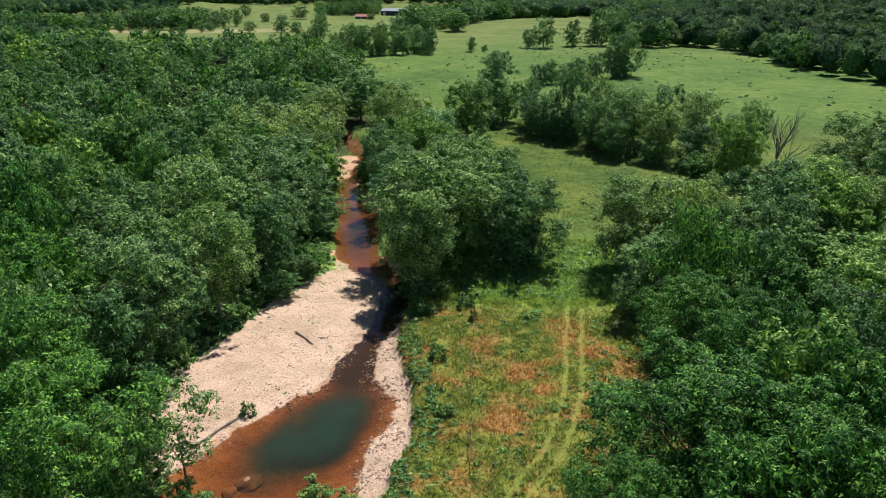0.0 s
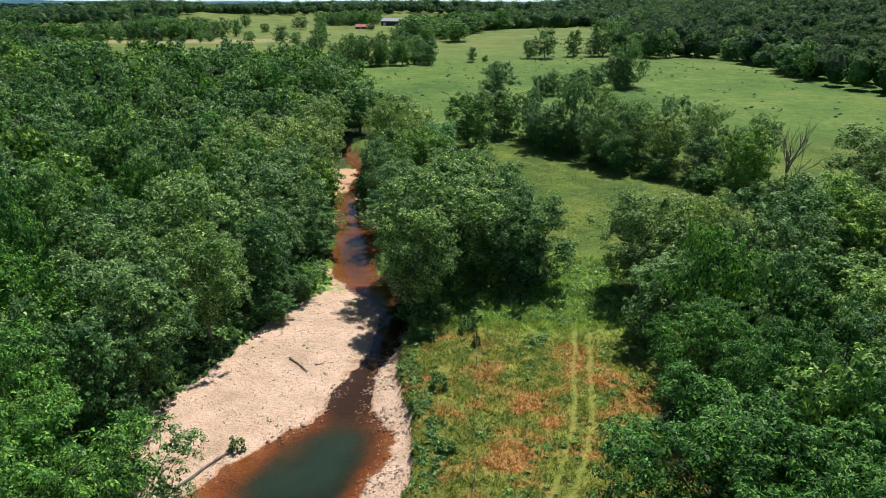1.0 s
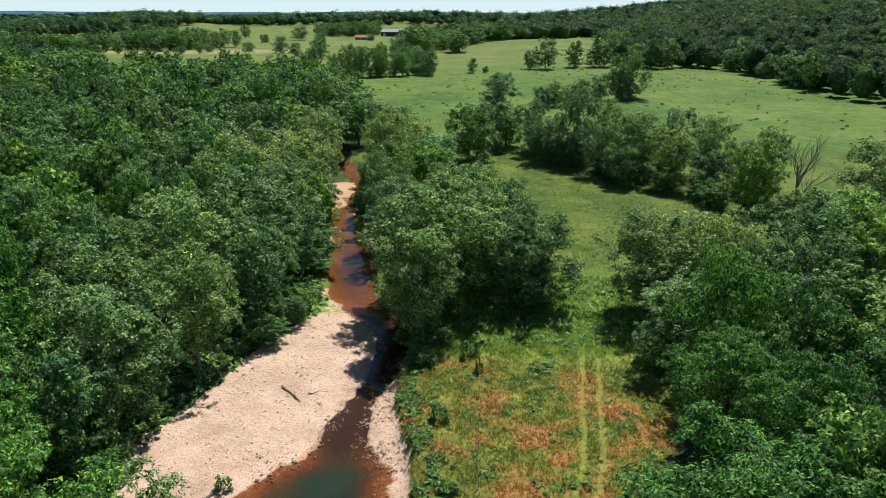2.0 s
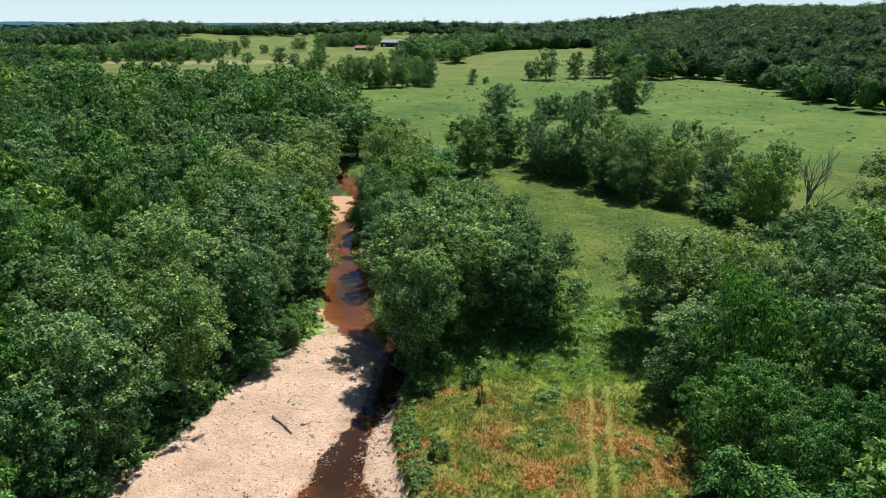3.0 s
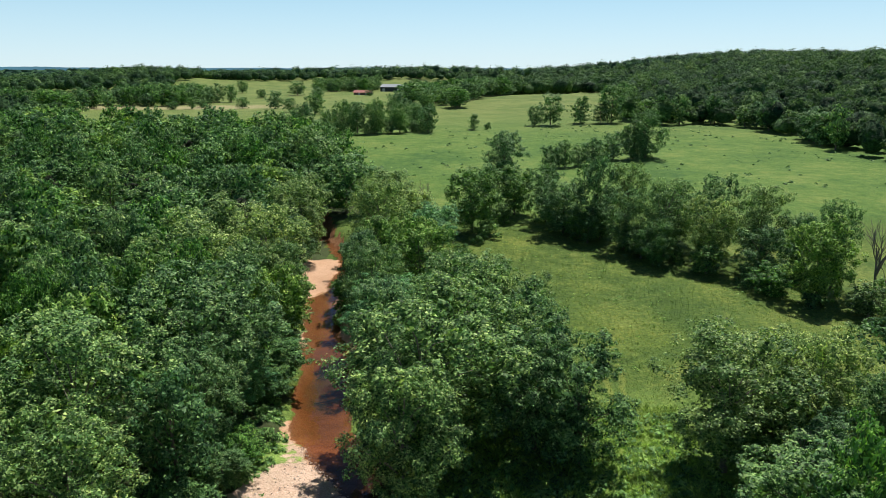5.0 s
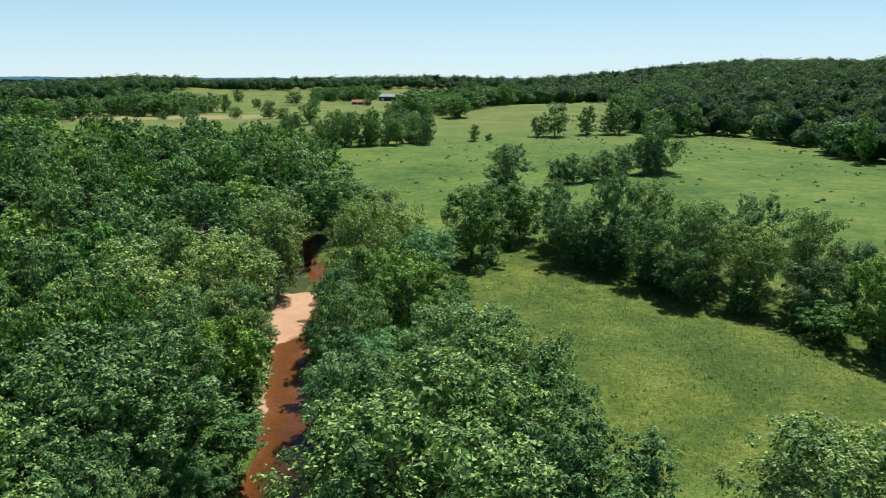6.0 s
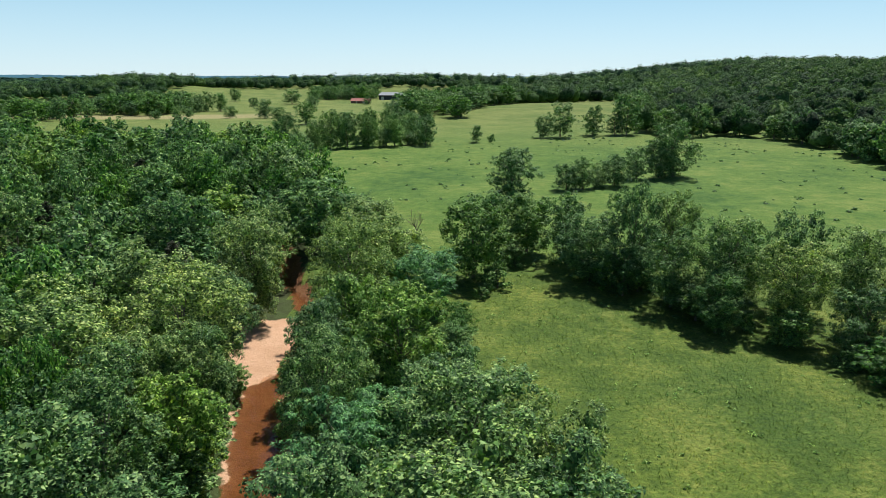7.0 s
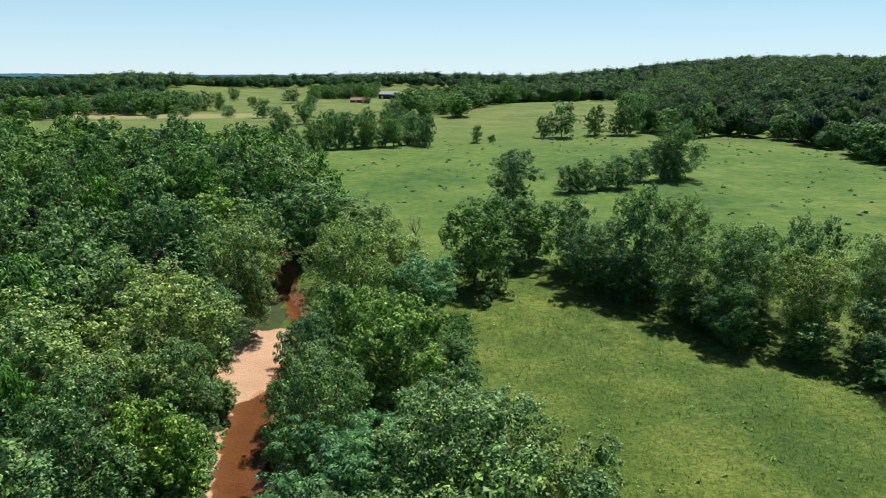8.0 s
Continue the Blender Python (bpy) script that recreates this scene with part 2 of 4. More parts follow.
def ground_material():
    m, n, l, bsdf = nodes("ground_cover")
    pos = n.new("ShaderNodeNewGeometry").outputs["Position"]
    zone = n.new("ShaderNodeAttribute")
    zone.attribute_name = "zone"
    sep = n.new("ShaderNodeSeparateColor")
    l.new(zone.outputs["Color"], sep.inputs[0])
    gravel, wood, rut = sep.outputs
    wet = zone.outputs["Alpha"]
    grass, mid, fine = grass_colour(n, l, pos)
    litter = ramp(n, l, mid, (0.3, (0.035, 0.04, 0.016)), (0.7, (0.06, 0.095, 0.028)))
    pebble = n.new("ShaderNodeTexVoronoi")
    pebble.inputs["Scale"].default_value = 7.0
    l.new(pos, pebble.inputs["Vector"])
    stone = ramp(n, l, pebble.outputs["Color"], (0.1, (0.42, 0.28, 0.20)), (0.5, (0.60, 0.43, 0.32)), (0.9, (0.68, 0.53, 0.42)))
    sand = ramp(n, l, noise_tex(n, l, pos, 0.35, 6, 0.7), (0.3, (0.52, 0.35, 0.25)), (0.5, (0.62, 0.44, 0.33)), (0.7, (0.66, 0.50, 0.39)))
    bar = blend(n, l, 0.55, stone, sand)
    bar = blend(n, l, 1.0, bar, ramp(n, l, noise_tex(n, l, pos, 0.22, 5, 0.75), (0.36, (0.8, 0.8, 0.78)), (0.6, (1.08, 1.08, 1.1))), "MULTIPLY")
    silt = ramp(n, l, mid, (0.3, (0.150, 0.052, 0.018)), (0.7, (0.34, 0.145, 0.050)))
    bed = blend(n, l, ramp(n, l, pebble.outputs["Color"], (0.15, (0.55, 0.55, 0.55)), (0.6, (0.0, 0.0, 0.0))), silt, blend(n, l, 0.6, stone, (0.25, 0.09, 0.03)))
    sep2 = n.new("ShaderNodeSeparateXYZ")
    l.new(pos, sep2.inputs[0])
    # tree shade and dark reflections over the shallow run, painted into the bed colour
    riffle_shade = ramp(n, l, maths(n, l, "MULTIPLY", maths(n, l, "ADD", sep2.outputs[1], maths(n, l, "MULTIPLY", mid, 6.0)), 0.01), (0.645, (0, 0, 0)), (0.68, (1, 1, 1)), (0.96, (1, 1, 1)), (1.0, (0, 0, 0)))
    bed = blend(n, l, maths(n, l, "MULTIPLY", riffle_shade, 0.9), bed, (0.03, 0.02, 0.016))
    above = ramp(n, l, maths(n, l, "MULTIPLY", sep2.outputs[1], 0.01), *bw(0.98, 1.25))
    bed = blend(n, l, maths(n, l, "MULTIPLY", above, 0.5), bed, (0.13, 0.075, 0.04))
    bar = blend(n, l, maths(n, l, "MULTIPLY", above, 0.6), bar, (0.52, 0.29, 0.16))
    weed = ramp(n, l, noise_tex(n, l, pos, 1.1, 5, 0.75), *bw(0.60, 0.66))
    edge = noise_tex(n, l, pos, 1.6, 5, 0.7)
    crisp = lambda v, lo, hi: ramp(n, l, maths(n, l, "ADD", v, maths(n, l, "MULTIPLY", maths(n, l, "SUBTRACT", edge, 0.5), 0.7)), *bw(lo, hi))  # noqa: E731
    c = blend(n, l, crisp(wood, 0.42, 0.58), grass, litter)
    c = blend(n, l, maths(n, l, "MULTIPLY", crisp(rut, 0.4, 0.85), 0.45), c, (0.27, 0.29, 0.065))
    c = blend(n, l, crisp(gravel, 0.42, 0.56), c, blend(n, l, maths(n, l, "MULTIPLY", weed, 0.25), bar, (0.30, 0.29, 0.10)))
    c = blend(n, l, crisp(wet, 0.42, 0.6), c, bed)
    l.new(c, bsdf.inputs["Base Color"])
    bsdf.inputs["Roughness"].default_value = 0.9
    bsdf.inputs["Specular IOR Level"].default_value = 0.2
    bump(n, l, bsdf, maths(n, l, "ADD", fine, maths(n, l, "MULTIPLY", mid, 0.6)), 0.7, 0.25)
    return m


def leaf_material(name, dark, mid, light, rough=0.5, through_=0.28, gloss=0.5, mottle=False):
    m, n, l, bsdf = nodes(name)
    geo, info = n.new("ShaderNodeNewGeometry"), n.new("ShaderNodeObjectInfo")
    c = ramp(n, l, geo.outputs["Random Per Island"], (0.0, dark), (0.58, mid), (1.0, light))
    tone = ramp(n, l, info.outputs["Random"], (0.0, (0.68, 0.76, 0.80)), (0.5, (1.0, 1.0, 1.0)), (1.0, (1.24, 1.16, 1.0)))
    c = blend(n, l, 1.0, c, tone, "MULTIPLY")
    patchy = ramp(n, l, noise_tex(n, l, geo.outputs["Position"], 0.28, 3), (0.3, (0.78, 0.85, 0.85)), (0.7, (1.25, 1.15, 1.0)))
    c = blend(n, l, 1.0, c, patchy, "MULTIPLY")
    spray = ramp(n, l, noise_tex(n, l, geo.outputs["Position"], 1.0, 2), (0.36, (0.68, 0.72, 0.74)), (0.64, (1.3, 1.26, 1.2)))
    c = blend(n, l, 1.0, c, spray, "MULTIPLY")
    if mottle:
        f = noise_tex(n, l, geo.outputs["Position"], 0.75, 5, 0.75)
        c = blend(n, l, 1.0, c, ramp(n, l, f, (0.36, (0.42, 0.46, 0.48)), (0.62, (1.4, 1.4, 1.35))), "MULTIPLY")
        own = n.new("ShaderNodeAttribute")
        own.attribute_name = "tone"
        c = blend(n, l, 1.0, c, ramp(n, l, own.outputs["Fac"], (0.0, (0.5, 0.6, 0.7)), (0.5, (1.0, 1.0, 1.0)), (1.0, (1.6, 1.45, 1.05))), "MULTIPLY")
        bump(n, l, bsdf, f, 1.0, 1.2)
    l.new(c, bsdf.inputs["Base Color"])
    bsdf.inputs["Roughness"].default_value = rough
    bsdf.inputs["Specular IOR Level"].default_value = gloss
    tr = n.new("ShaderNodeBsdfTranslucent")
    l.new(blend(n, l, 1.0, c, (1.5, 1.7, 0.85), "MULTIPLY"), tr.inputs["Color"])
    mix = n.new("ShaderNodeMixShader")
    mix.inputs[0].default_value = through_
    l.new(bsdf.outputs[0], mix.inputs[1])
    l.new(tr.outputs[0], mix.inputs[2])
    l.new(mix.outputs[0], n["Material Output"].inputs["Surface"])
    return m


def grass_material():
    m, n, l, bsdf = nodes("grass_blades")
    geo = n.new("ShaderNodeNewGeometry")
    c, _, _ = grass_colour(n, l, geo.outputs["Position"])
    c = blend(n, l, 1.0, c, ramp(n, l, geo.outputs["Random Per Island"], (0.0, (0.9, 1.0, 0.9)), (0.7, (1.6, 1.6, 1.4)), (1.0, (3.0, 2.7, 2.4))), "MULTIPLY")
    l.new(c, bsdf.inputs["Base Color"])
    bsdf.inputs["Roughness"].default_value = 0.6
    tr = n.new("ShaderNodeBsdfTranslucent")
    l.new(c, tr.inputs["Color"])
    mix = n.new("ShaderNodeMixShader")
    mix.inputs[0].default_value = 0.5
    l.new(bsdf.outputs[0], mix.inputs[1])
    l.new(tr.outputs[0], mix.inputs[2])
    l.new(mix.outputs[0], n["Material Output"].inputs["Surface"])
    return m


def water_material():
    m, n, l, bsdf = nodes("creek_water")
    geo = n.new("ShaderNodeNewGeometry")
    depth = n.new("ShaderNodeAttribute")
    depth.attribute_name = "depth"
    tint = ramp(n, l, depth.outputs["Fac"], (0.0, (0.95, 0.9, 0.85)), (0.3, (0.85, 0.68, 0.5)), (0.7, (0.34, 0.40, 0.28)), (1.0, (0.08, 0.20, 0.155)))
    clear, murk, gloss = n.new("ShaderNodeBsdfTransparent"), n.new("ShaderNodeBsdfDiffuse"), n.new("ShaderNodeBsdfGlossy")
    l.new(tint, clear.inputs["Color"])
    murk.inputs["Color"].default_value = (0.036, 0.064, 0.042, 1)
    gloss.inputs["Roughness"].default_value = 0.04
    b = n.new("ShaderNodeBump")
    b.inputs["Strength"].default_value, b.inputs["Distance"].default_value = 0.25, 0.02
    l.new(noise_tex(n, l, geo.outputs["Position"], 2.2, 3), b.inputs["Height"])
    l.new(b.outputs[0], gloss.inputs["Normal"])
    body = n.new("ShaderNodeMixShader")
    l.new(ramp(n, l, depth.outputs["Fac"], (0.15, (0.02, 0.02, 0.02)), (1.0, (0.62, 0.62, 0.62))), body.inputs[0])
    l.new(clear.outputs[0], body.inputs[1])
    l.new(murk.outputs[0], body.inputs[2])
    fres = n.new("ShaderNodeFresnel")
    fres.inputs["IOR"].default_value = 1.33
    top = n.new("ShaderNodeMixShader")
    l.new(fres.outputs[0], top.inputs[0])
    l.new(body.outputs[0], top.inputs[1])
    l.new(gloss.outputs[0], top.inputs[2])
    l.new(top.outputs[0], n["Material Output"].inputs["Surface"])
    return m


def rough_material(name, a, b, scale=3.0, rough=0.85, metal=0.0, relief=0.02):
    m, n, l, bsdf = nodes(name)
    pos = n.new("ShaderNodeTexCoord").outputs["Object"]
    f = noise_tex(n, l, pos, scale, 6, 0.7)
    c = ramp(n, l, f, (0.3, a), (0.7, b))
    info = n.new("ShaderNodeObjectInfo")
    c = blend(n, l, 1.0, c, ramp(n, l, info.outputs["Random"], (0, (0.8, 0.8, 0.8)), (1, (1.15, 1.12, 1.08))), "MULTIPLY")
    l.new(c, bsdf.inputs["Base Color"])
    bsdf.inputs["Roughness"].default_value, bsdf.inputs["Metallic"].default_value = rough, metal
    bump(n, l, bsdf, f, 0.6, relief)
    return m


GROUND = ground_material()
GRASS = grass_material()
WATER = water_material()
BARK = rough_material("grey_brown_bark", (0.10, 0.08, 0.06), (0.24, 0.20, 0.16), 4.0)
PALE_BARK = rough_material("pale_bark", (0.14, 0.12, 0.10), (0.30, 0.27, 0.23), 3.0)
DEAD_WOOD = rough_material("dead_wood", (0.12, 0.10, 0.085), (0.30, 0.27, 0.24), 5.0)
LEAVES = {
    "sycamore": leaf_material("sycamore_leaves", (0.023, 0.052, 0.020), (0.132, 0.276, 0.102), (0.385, 0.547, 0.230), 0.55, 0.17, 0.16),
    "cottonwood": leaf_material("cottonwood_leaves", (0.031, 0.066, 0.021), (0.195, 0.335, 0.112), (0.466, 0.585, 0.229), 0.55, 0.17, 0.16),
    "walnut": leaf_material("walnut_leaves", (0.011, 0.041, 0.011), (0.063, 0.201, 0.044), (0.258, 0.503, 0.103), 0.55, 0.17, 0.16),
    "oak": leaf_material("oak_leaves", (0.018, 0.048, 0.022), (0.108, 0.241, 0.095), (0.280, 0.457, 0.185), 0.55, 0.17, 0.16),
    "locust": leaf_material("locust_leaves", (0.031, 0.087, 0.043), (0.128, 0.328, 0.138), (0.245, 0.480, 0.200), 0.55, 0.17, 0.16),
    "maple": leaf_material("maple_leaves", (0.032, 0.079, 0.018), (0.175, 0.349, 0.087), (0.386, 0.543, 0.164), 0.55, 0.17, 0.16),
    "cedar": leaf_material("cedar_needles", (0.020, 0.029, 0.018), (0.057, 0.067, 0.042), (0.121, 0.128, 0.083), 0.55, 0.1, 0.16),
    "bush": leaf_material("bush_leaves", (0.025, 0.072, 0.024), (0.153, 0.312, 0.100), (0.350, 0.530, 0.179), 0.55, 0.17, 0.16),
    "elm": leaf_material("elm_leaves", (0.019, 0.052, 0.020), (0.113, 0.267, 0.095), (0.312, 0.503, 0.179), 0.55, 0.17, 0.16),
}
LEAVES["sapling"] = LEAVES["oak"]


# ---- mesh helpers ----
def mesh_from(name, verts, faces, mats):
    me = bpy.data.meshes.new(name)
    me.from_pydata(np.asarray(verts), [], np.asarray(faces) if not isinstance(faces, list) else faces)
    for m in mats:
        me.materials.append(m)
    return me


def kites(P, N, length, width, rng, droop=0.15, along=None):
    """Pointed leaf shapes, one triangle each, at the places P, facing N."""
    k = len(P)
    t = rng.normal(size=(k, 3)) if along is None else along + 0.35 * rng.normal(size=(k, 3))
    N = N / np.linalg.norm(N, axis=1, keepdims=True)
    t -= (t * N).sum(1, keepdims=True) * N
    t /= np.linalg.norm(t, axis=1, keepdims=True) + 1e-9
    b = np.cross(N, t)
    L, W = np.broadcast_to(length, k)[:, None], np.broadcast_to(width, k)[:, None]
    drop = np.array([0, 0, 1.0]) * L * droop
    back, tip = P - t * L * 0.36 - drop * 0.3, P + t * L * 0.64 - drop
    verts = np.stack([back - b * W * 0.5, back + b * W * 0.5, tip], 1).reshape(-1, 3)
    return verts, np.arange(3 * k).reshape(-1, 3)


def tube(pts, radii, sides=6):
    """Rings along a polyline, capped at its end."""
    pts, verts, faces = [Vector(p) for p in pts], [], []
    for i, p in enumerate(pts):
        d = (pts[min(i + 1, len(pts) - 1)] - pts[max(i - 1, 0)]).normalized()
        u = d.orthogonal().normalized()
        v = d.cross(u)
        for s in range(sides):
            a = 2 * math.pi * s / sides
            verts.append(p + (u * math.cos(a) + v * math.sin(a)) * radii[i])
    for i in range(len(pts) - 1):
        for s in range(sides):
            a, b = i * sides + s, i * sides + (s + 1) % sides
            faces.append((a, b, b + sides, a + sides))
    faces.append(tuple(range((len(pts) - 1) * sides, len(pts) * sides)))
    faces.append(tuple(reversed(range(sides))))
    return verts, faces


def joined(pieces):
    verts, faces = [], []
    for v, f in pieces:
        k = len(verts)
        verts += [tuple(p) for p in v]
        faces += [tuple(i + k for i in face) for face in f]
    return verts, faces


def part(name, data, parent, label=""):
    ob = new(name, data)
    ob.parent = parent
    return tagged(ob, label)


# ---- trees ----
# crown radius, total height, crown base, boughs, leaf count, leaf length, leaf width, droop, flatness of clumps, height of the widest part, width at the foot
KINDS = {
    "sycamore": (5.5, 15.0, 1.6, 15, 1.2, 0.30, 0.26, 0.15, 0.95, 0.58, 0.36),
    "cottonwood": (5.5, 15.0, 1.8, 14, 1.15, 0.31, 0.27, 0.15, 0.95, 0.60, 0.36),
    "walnut": (6.0, 13.0, 1.4, 14, 1.25, 0.38, 0.20, 0.25, 0.6, 0.50, 0.42),
    "oak": (5.5, 13.0, 0.6, 13, 1.0, 0.34, 0.27, 0.15, 0.8, 0.46, 0.62),
    "elm": (5.3, 13.5, 1.2, 14, 1.05, 0.33, 0.24, 0.2, 0.75, 0.52, 0.42),
    "locust": (5.0, 10.0, 2.2, 11, 1.25, 0.36, 0.15, 0.2, 0.5, 0.6, 0.5),
    "maple": (5.0, 13.0, 1.2, 13, 1.0, 0.35, 0.29, 0.15, 0.85, 0.5, 0.45),
    "cedar": (2.4, 9.0, 0.4, 10, 0.9, 0.30, 0.12, -0.2, 0.8, 0.2, 0.7),
    "sapling": (3.4, 9.0, 3.0, 7, 0.12, 0.32, 0.24, 0.2, 0.6, 0.5, 0.5),
    "bush": (2.0, 3.0, 0.0, 7, 0.2, 0.26, 0.20, 0.1, 0.8, 0.35, 0.8),
}
DETAIL = {-1: (27000, 0.60), 0: (19000, 0.70), 1: (10000, 0.88), 2: (4000, 1.36), 3: (1700, 2.0)}
LABELS = {
    "sycamore": "tall creekside sycamore with loose grey-green glinting leaves",
    "cottonwood": "tall pale green cottonwood with loose bright leaves",
    "walnut": "broad walnut tree with drooping bright green fronds",
    "oak": "dense dark green oak with a rounded lobed crown",
    "elm": "spreading mid-green elm with a billowing leafy crown",
    "locust": "flat-topped locust tree with fine emerald feathery leaves",
    "maple": "fresh yellow-green maple with a full leafy crown",
    "cedar": "brownish dark cedar with a narrow pointed crown",
    "sapling": "thin young tree with sparse leaves beside the pool",
    "bush": "low leafy green bush growing out of the grass",
}


def unit(v):
    return v / (np.linalg.norm(v, axis=-1, keepdims=True) + 1e-9)


def girth(f, widest, foot):
    """The crown's half width at the height f, both from 0 to 1."""
    low = foot + (1 - foot) * np.sin(np.clip(f / widest, 0, 1) * np.pi / 2)
    high = np.sqrt(np.clip(1 - (np.clip(f - widest, 0, 1) / (1 - widest)) ** 2.2, 0, 1))
    return np.where(f < widest, low, high)


def crown_parts(kind, level, seed):
    """Boughs set round the trunk, clumps of leaves over each bough, and larger leaves in the shade within."""
    rng = np.random.RandomState(seed)
    R, H, base, boughs, many, length, width, droop, flat, widest, foot = KINDS[kind]
    count, big = DETAIL[level]
    count = int(count * many)
    Hc = H - base
    boughs = max(5, int(boughs * {-1: 1.15, 0: 1.1, 1: 1.0, 2: 0.85, 3: 0.75}[level]))
    f = (np.arange(boughs) + rng.rand(boughs)) / boughs * 0.94
    a = 2.4 * np.arange(boughs) + rng.uniform(-0.7, 0.7, boughs) + rng.rand() * 6
    rb = R * rng.uniform(0.38, 0.58, boughs) * (1 - 0.28 * f) * (1.0 if level < 2 else 1.15)
    out = np.maximum(R * girth(f, widest, foot) * rng.uniform(0.84, 1.1, boughs) - rb * 0.8, 0)
    B = np.stack([np.cos(a) * out, np.sin(a) * out, base + 0.06 * Hc + f * Hc * 0.92], 1)
    if kind not in ("bush", "sapling", "cedar"):
        fc = np.array([0.28, 0.52, 0.74])
        f, a, rb = np.append(f, fc), np.append(a, rng.uniform(0, 6, 3)), np.append(rb, R * girth(fc, widest, foot) * (0.5 if level < 1 else 0.62 if level < 2 else 0.74))
        B = np.append(B, np.stack([0 * fc, 0 * fc, base + fc * Hc], 1), 0)
        boughs += 3
    B[:, 2] = np.minimum(B[:, 2], H - rb * 0.8)
    subs = {-1: 26, 0: 22, 1: 16, 2: 11, 3: 9}[level]
    away = np.stack([np.cos(a), np.sin(a), 0.25 + f], 1)
    d = unit(rng.normal(size=(boughs, subs, 3)) + 0.6 * away[:, None])
    C = (B[:, None] + d * (rb[:, None, None] * rng.uniform(0.6, 1.16, (boughs, subs, 1))) * np.array([1, 1, 0.85])).reshape(-1, 3)
    C[:, 2] = np.maximum(C[:, 2], base * 0.6)
    d, rc = d.reshape(-1, 3), np.repeat(rb, subs) * rng.uniform(0.15, 0.34, boughs * subs)
    outer = int(count * (0.9 if level < 1 else 0.84))
    which = rng.choice(len(C), outer, p=rc**2 / (rc**2).sum())
    e = unit(rng.normal(size=(outer, 3)) + 0.5 * d[which] + np.array([0, 0, 0.4]))
    P = C[which] + e * (rc[which] * (0.45 + 0.62 * rng.rand(outer)))[:, None] * np.array([1, 1, flat])
    N = 0.8 * e + np.array([0.1, 0.2, 0.7]) + 0.4 * rng.normal(size=(outer, 3))
    size = big * rng.uniform(0.65, 1.3, outer)
    along = e * np.array([1, 1, 0.2]) if kind in ("walnut", "locust") else None
    v, tri = kites(P, N, length * size, width * size, rng, droop, along)
    inner = count - outer
    w2 = rng.randint(0, boughs, inner)
    e2 = unit(rng.normal(size=(inner, 3)))
    P2 = B[w2] + e2 * (rb[w2] * rng.uniform(0.1, 0.6 if level < 1 else 0.78, inner))[:, None]
    P2[:, 2] = np.maximum(P2[:, 2], base * 0.6)
    v2, tri2 = kites(P2, e2 + 0.3 * rng.normal(size=(inner, 3)), length * big * 1.7, width * big * 1.9, rng, droop)
    return np.concatenate([v, v2]), np.concatenate([tri, tri2 + len(v)]), B


def trunk_parts(kind, centres, level, seed):
    rng = random.Random(seed)
    R, H, base = KINDS[kind][:3]
    lean = (rng.uniform(-0.4, 0.4), rng.uniform(-0.4, 0.4))
    top = H * 0.72
    axis = [(lean[0] * f * f * 1.5, lean[1] * f * f * 1.5, top * f - 0.5 * (f == 0)) for f in (0, 0.12, 0.4, 0.7, 1)]
    w = {"bush": 0.05, "sapling": 0.1}.get(kind, 0.017 * H)
    pieces = [tube(axis, [w * 1.5, w, w * 0.8, w * 0.5, w * 0.15], 8)]
    order = sorted(range(len(centres)), key=lambda i: rng.random())[: (18 if level <= 0 else 11 if level == 1 else 4)]
    for i in order:
        c = Vector(centres[i])
        f = min(0.9, max(0.18, (c.z / top) * rng.uniform(0.45, 0.75)))
        s = Vector((lean[0] * f * f * 1.5, lean[1] * f * f * 1.5, top * f))
        bend = s.lerp(c, 0.5) + Vector((rng.uniform(-0.3, 0.3), rng.uniform(-0.3, 0.3), 0.25 * (c - s).length * 0.4))
        pieces.append(tube([s, bend, c], [w * 0.42 * (1.1 - f), w * 0.25, w * 0.06], 5))
    return joined(pieces)


PROTOS = {}


def plant(kind, level, x, y, h, r, group, variant=0, label=""):
    """A tree or bush of a kind at a place, with its height and crown radius."""
    key = (kind, level, variant)
    turn = random.uniform(0, 360)
    R, H = KINDS[kind][:2]
    m = pose(x, y, float(height(x, y)) - 0.08, 0, 0, turn)
    size = Matrix.Diagonal((r / R, r / R, h / H, 1))
    if key not in PROTOS:
        seed = 1000 + 37 * variant + 7 * level + sum(map(ord, kind))
        v, f, centres = crown_parts(kind, level, seed)
        name = kind if kind == "bush" else kind + "_tree"
        thing = new(name)
        tv, tf = trunk_parts(kind, centres, level, seed)
        stem = part("trunk" if kind != "bush" else "stem", mesh_from("trunk", tv, tf, [PALE_BARK if kind in ("sycamore", "cottonwood") else BARK]), thing)
        part("crown", mesh_from("crown", v, f, [LEAVES[kind]]), thing)
        PROTOS[key] = thing
        tagged(thing, LABELS[kind], "bush" if kind == "bush" else "tree", group)
    else:
        thing = copy_thing(PROTOS[key], m)
    thing.matrix_basis = m @ size
    tagged(thing, label or LABELS[kind], "", group)
    return thing


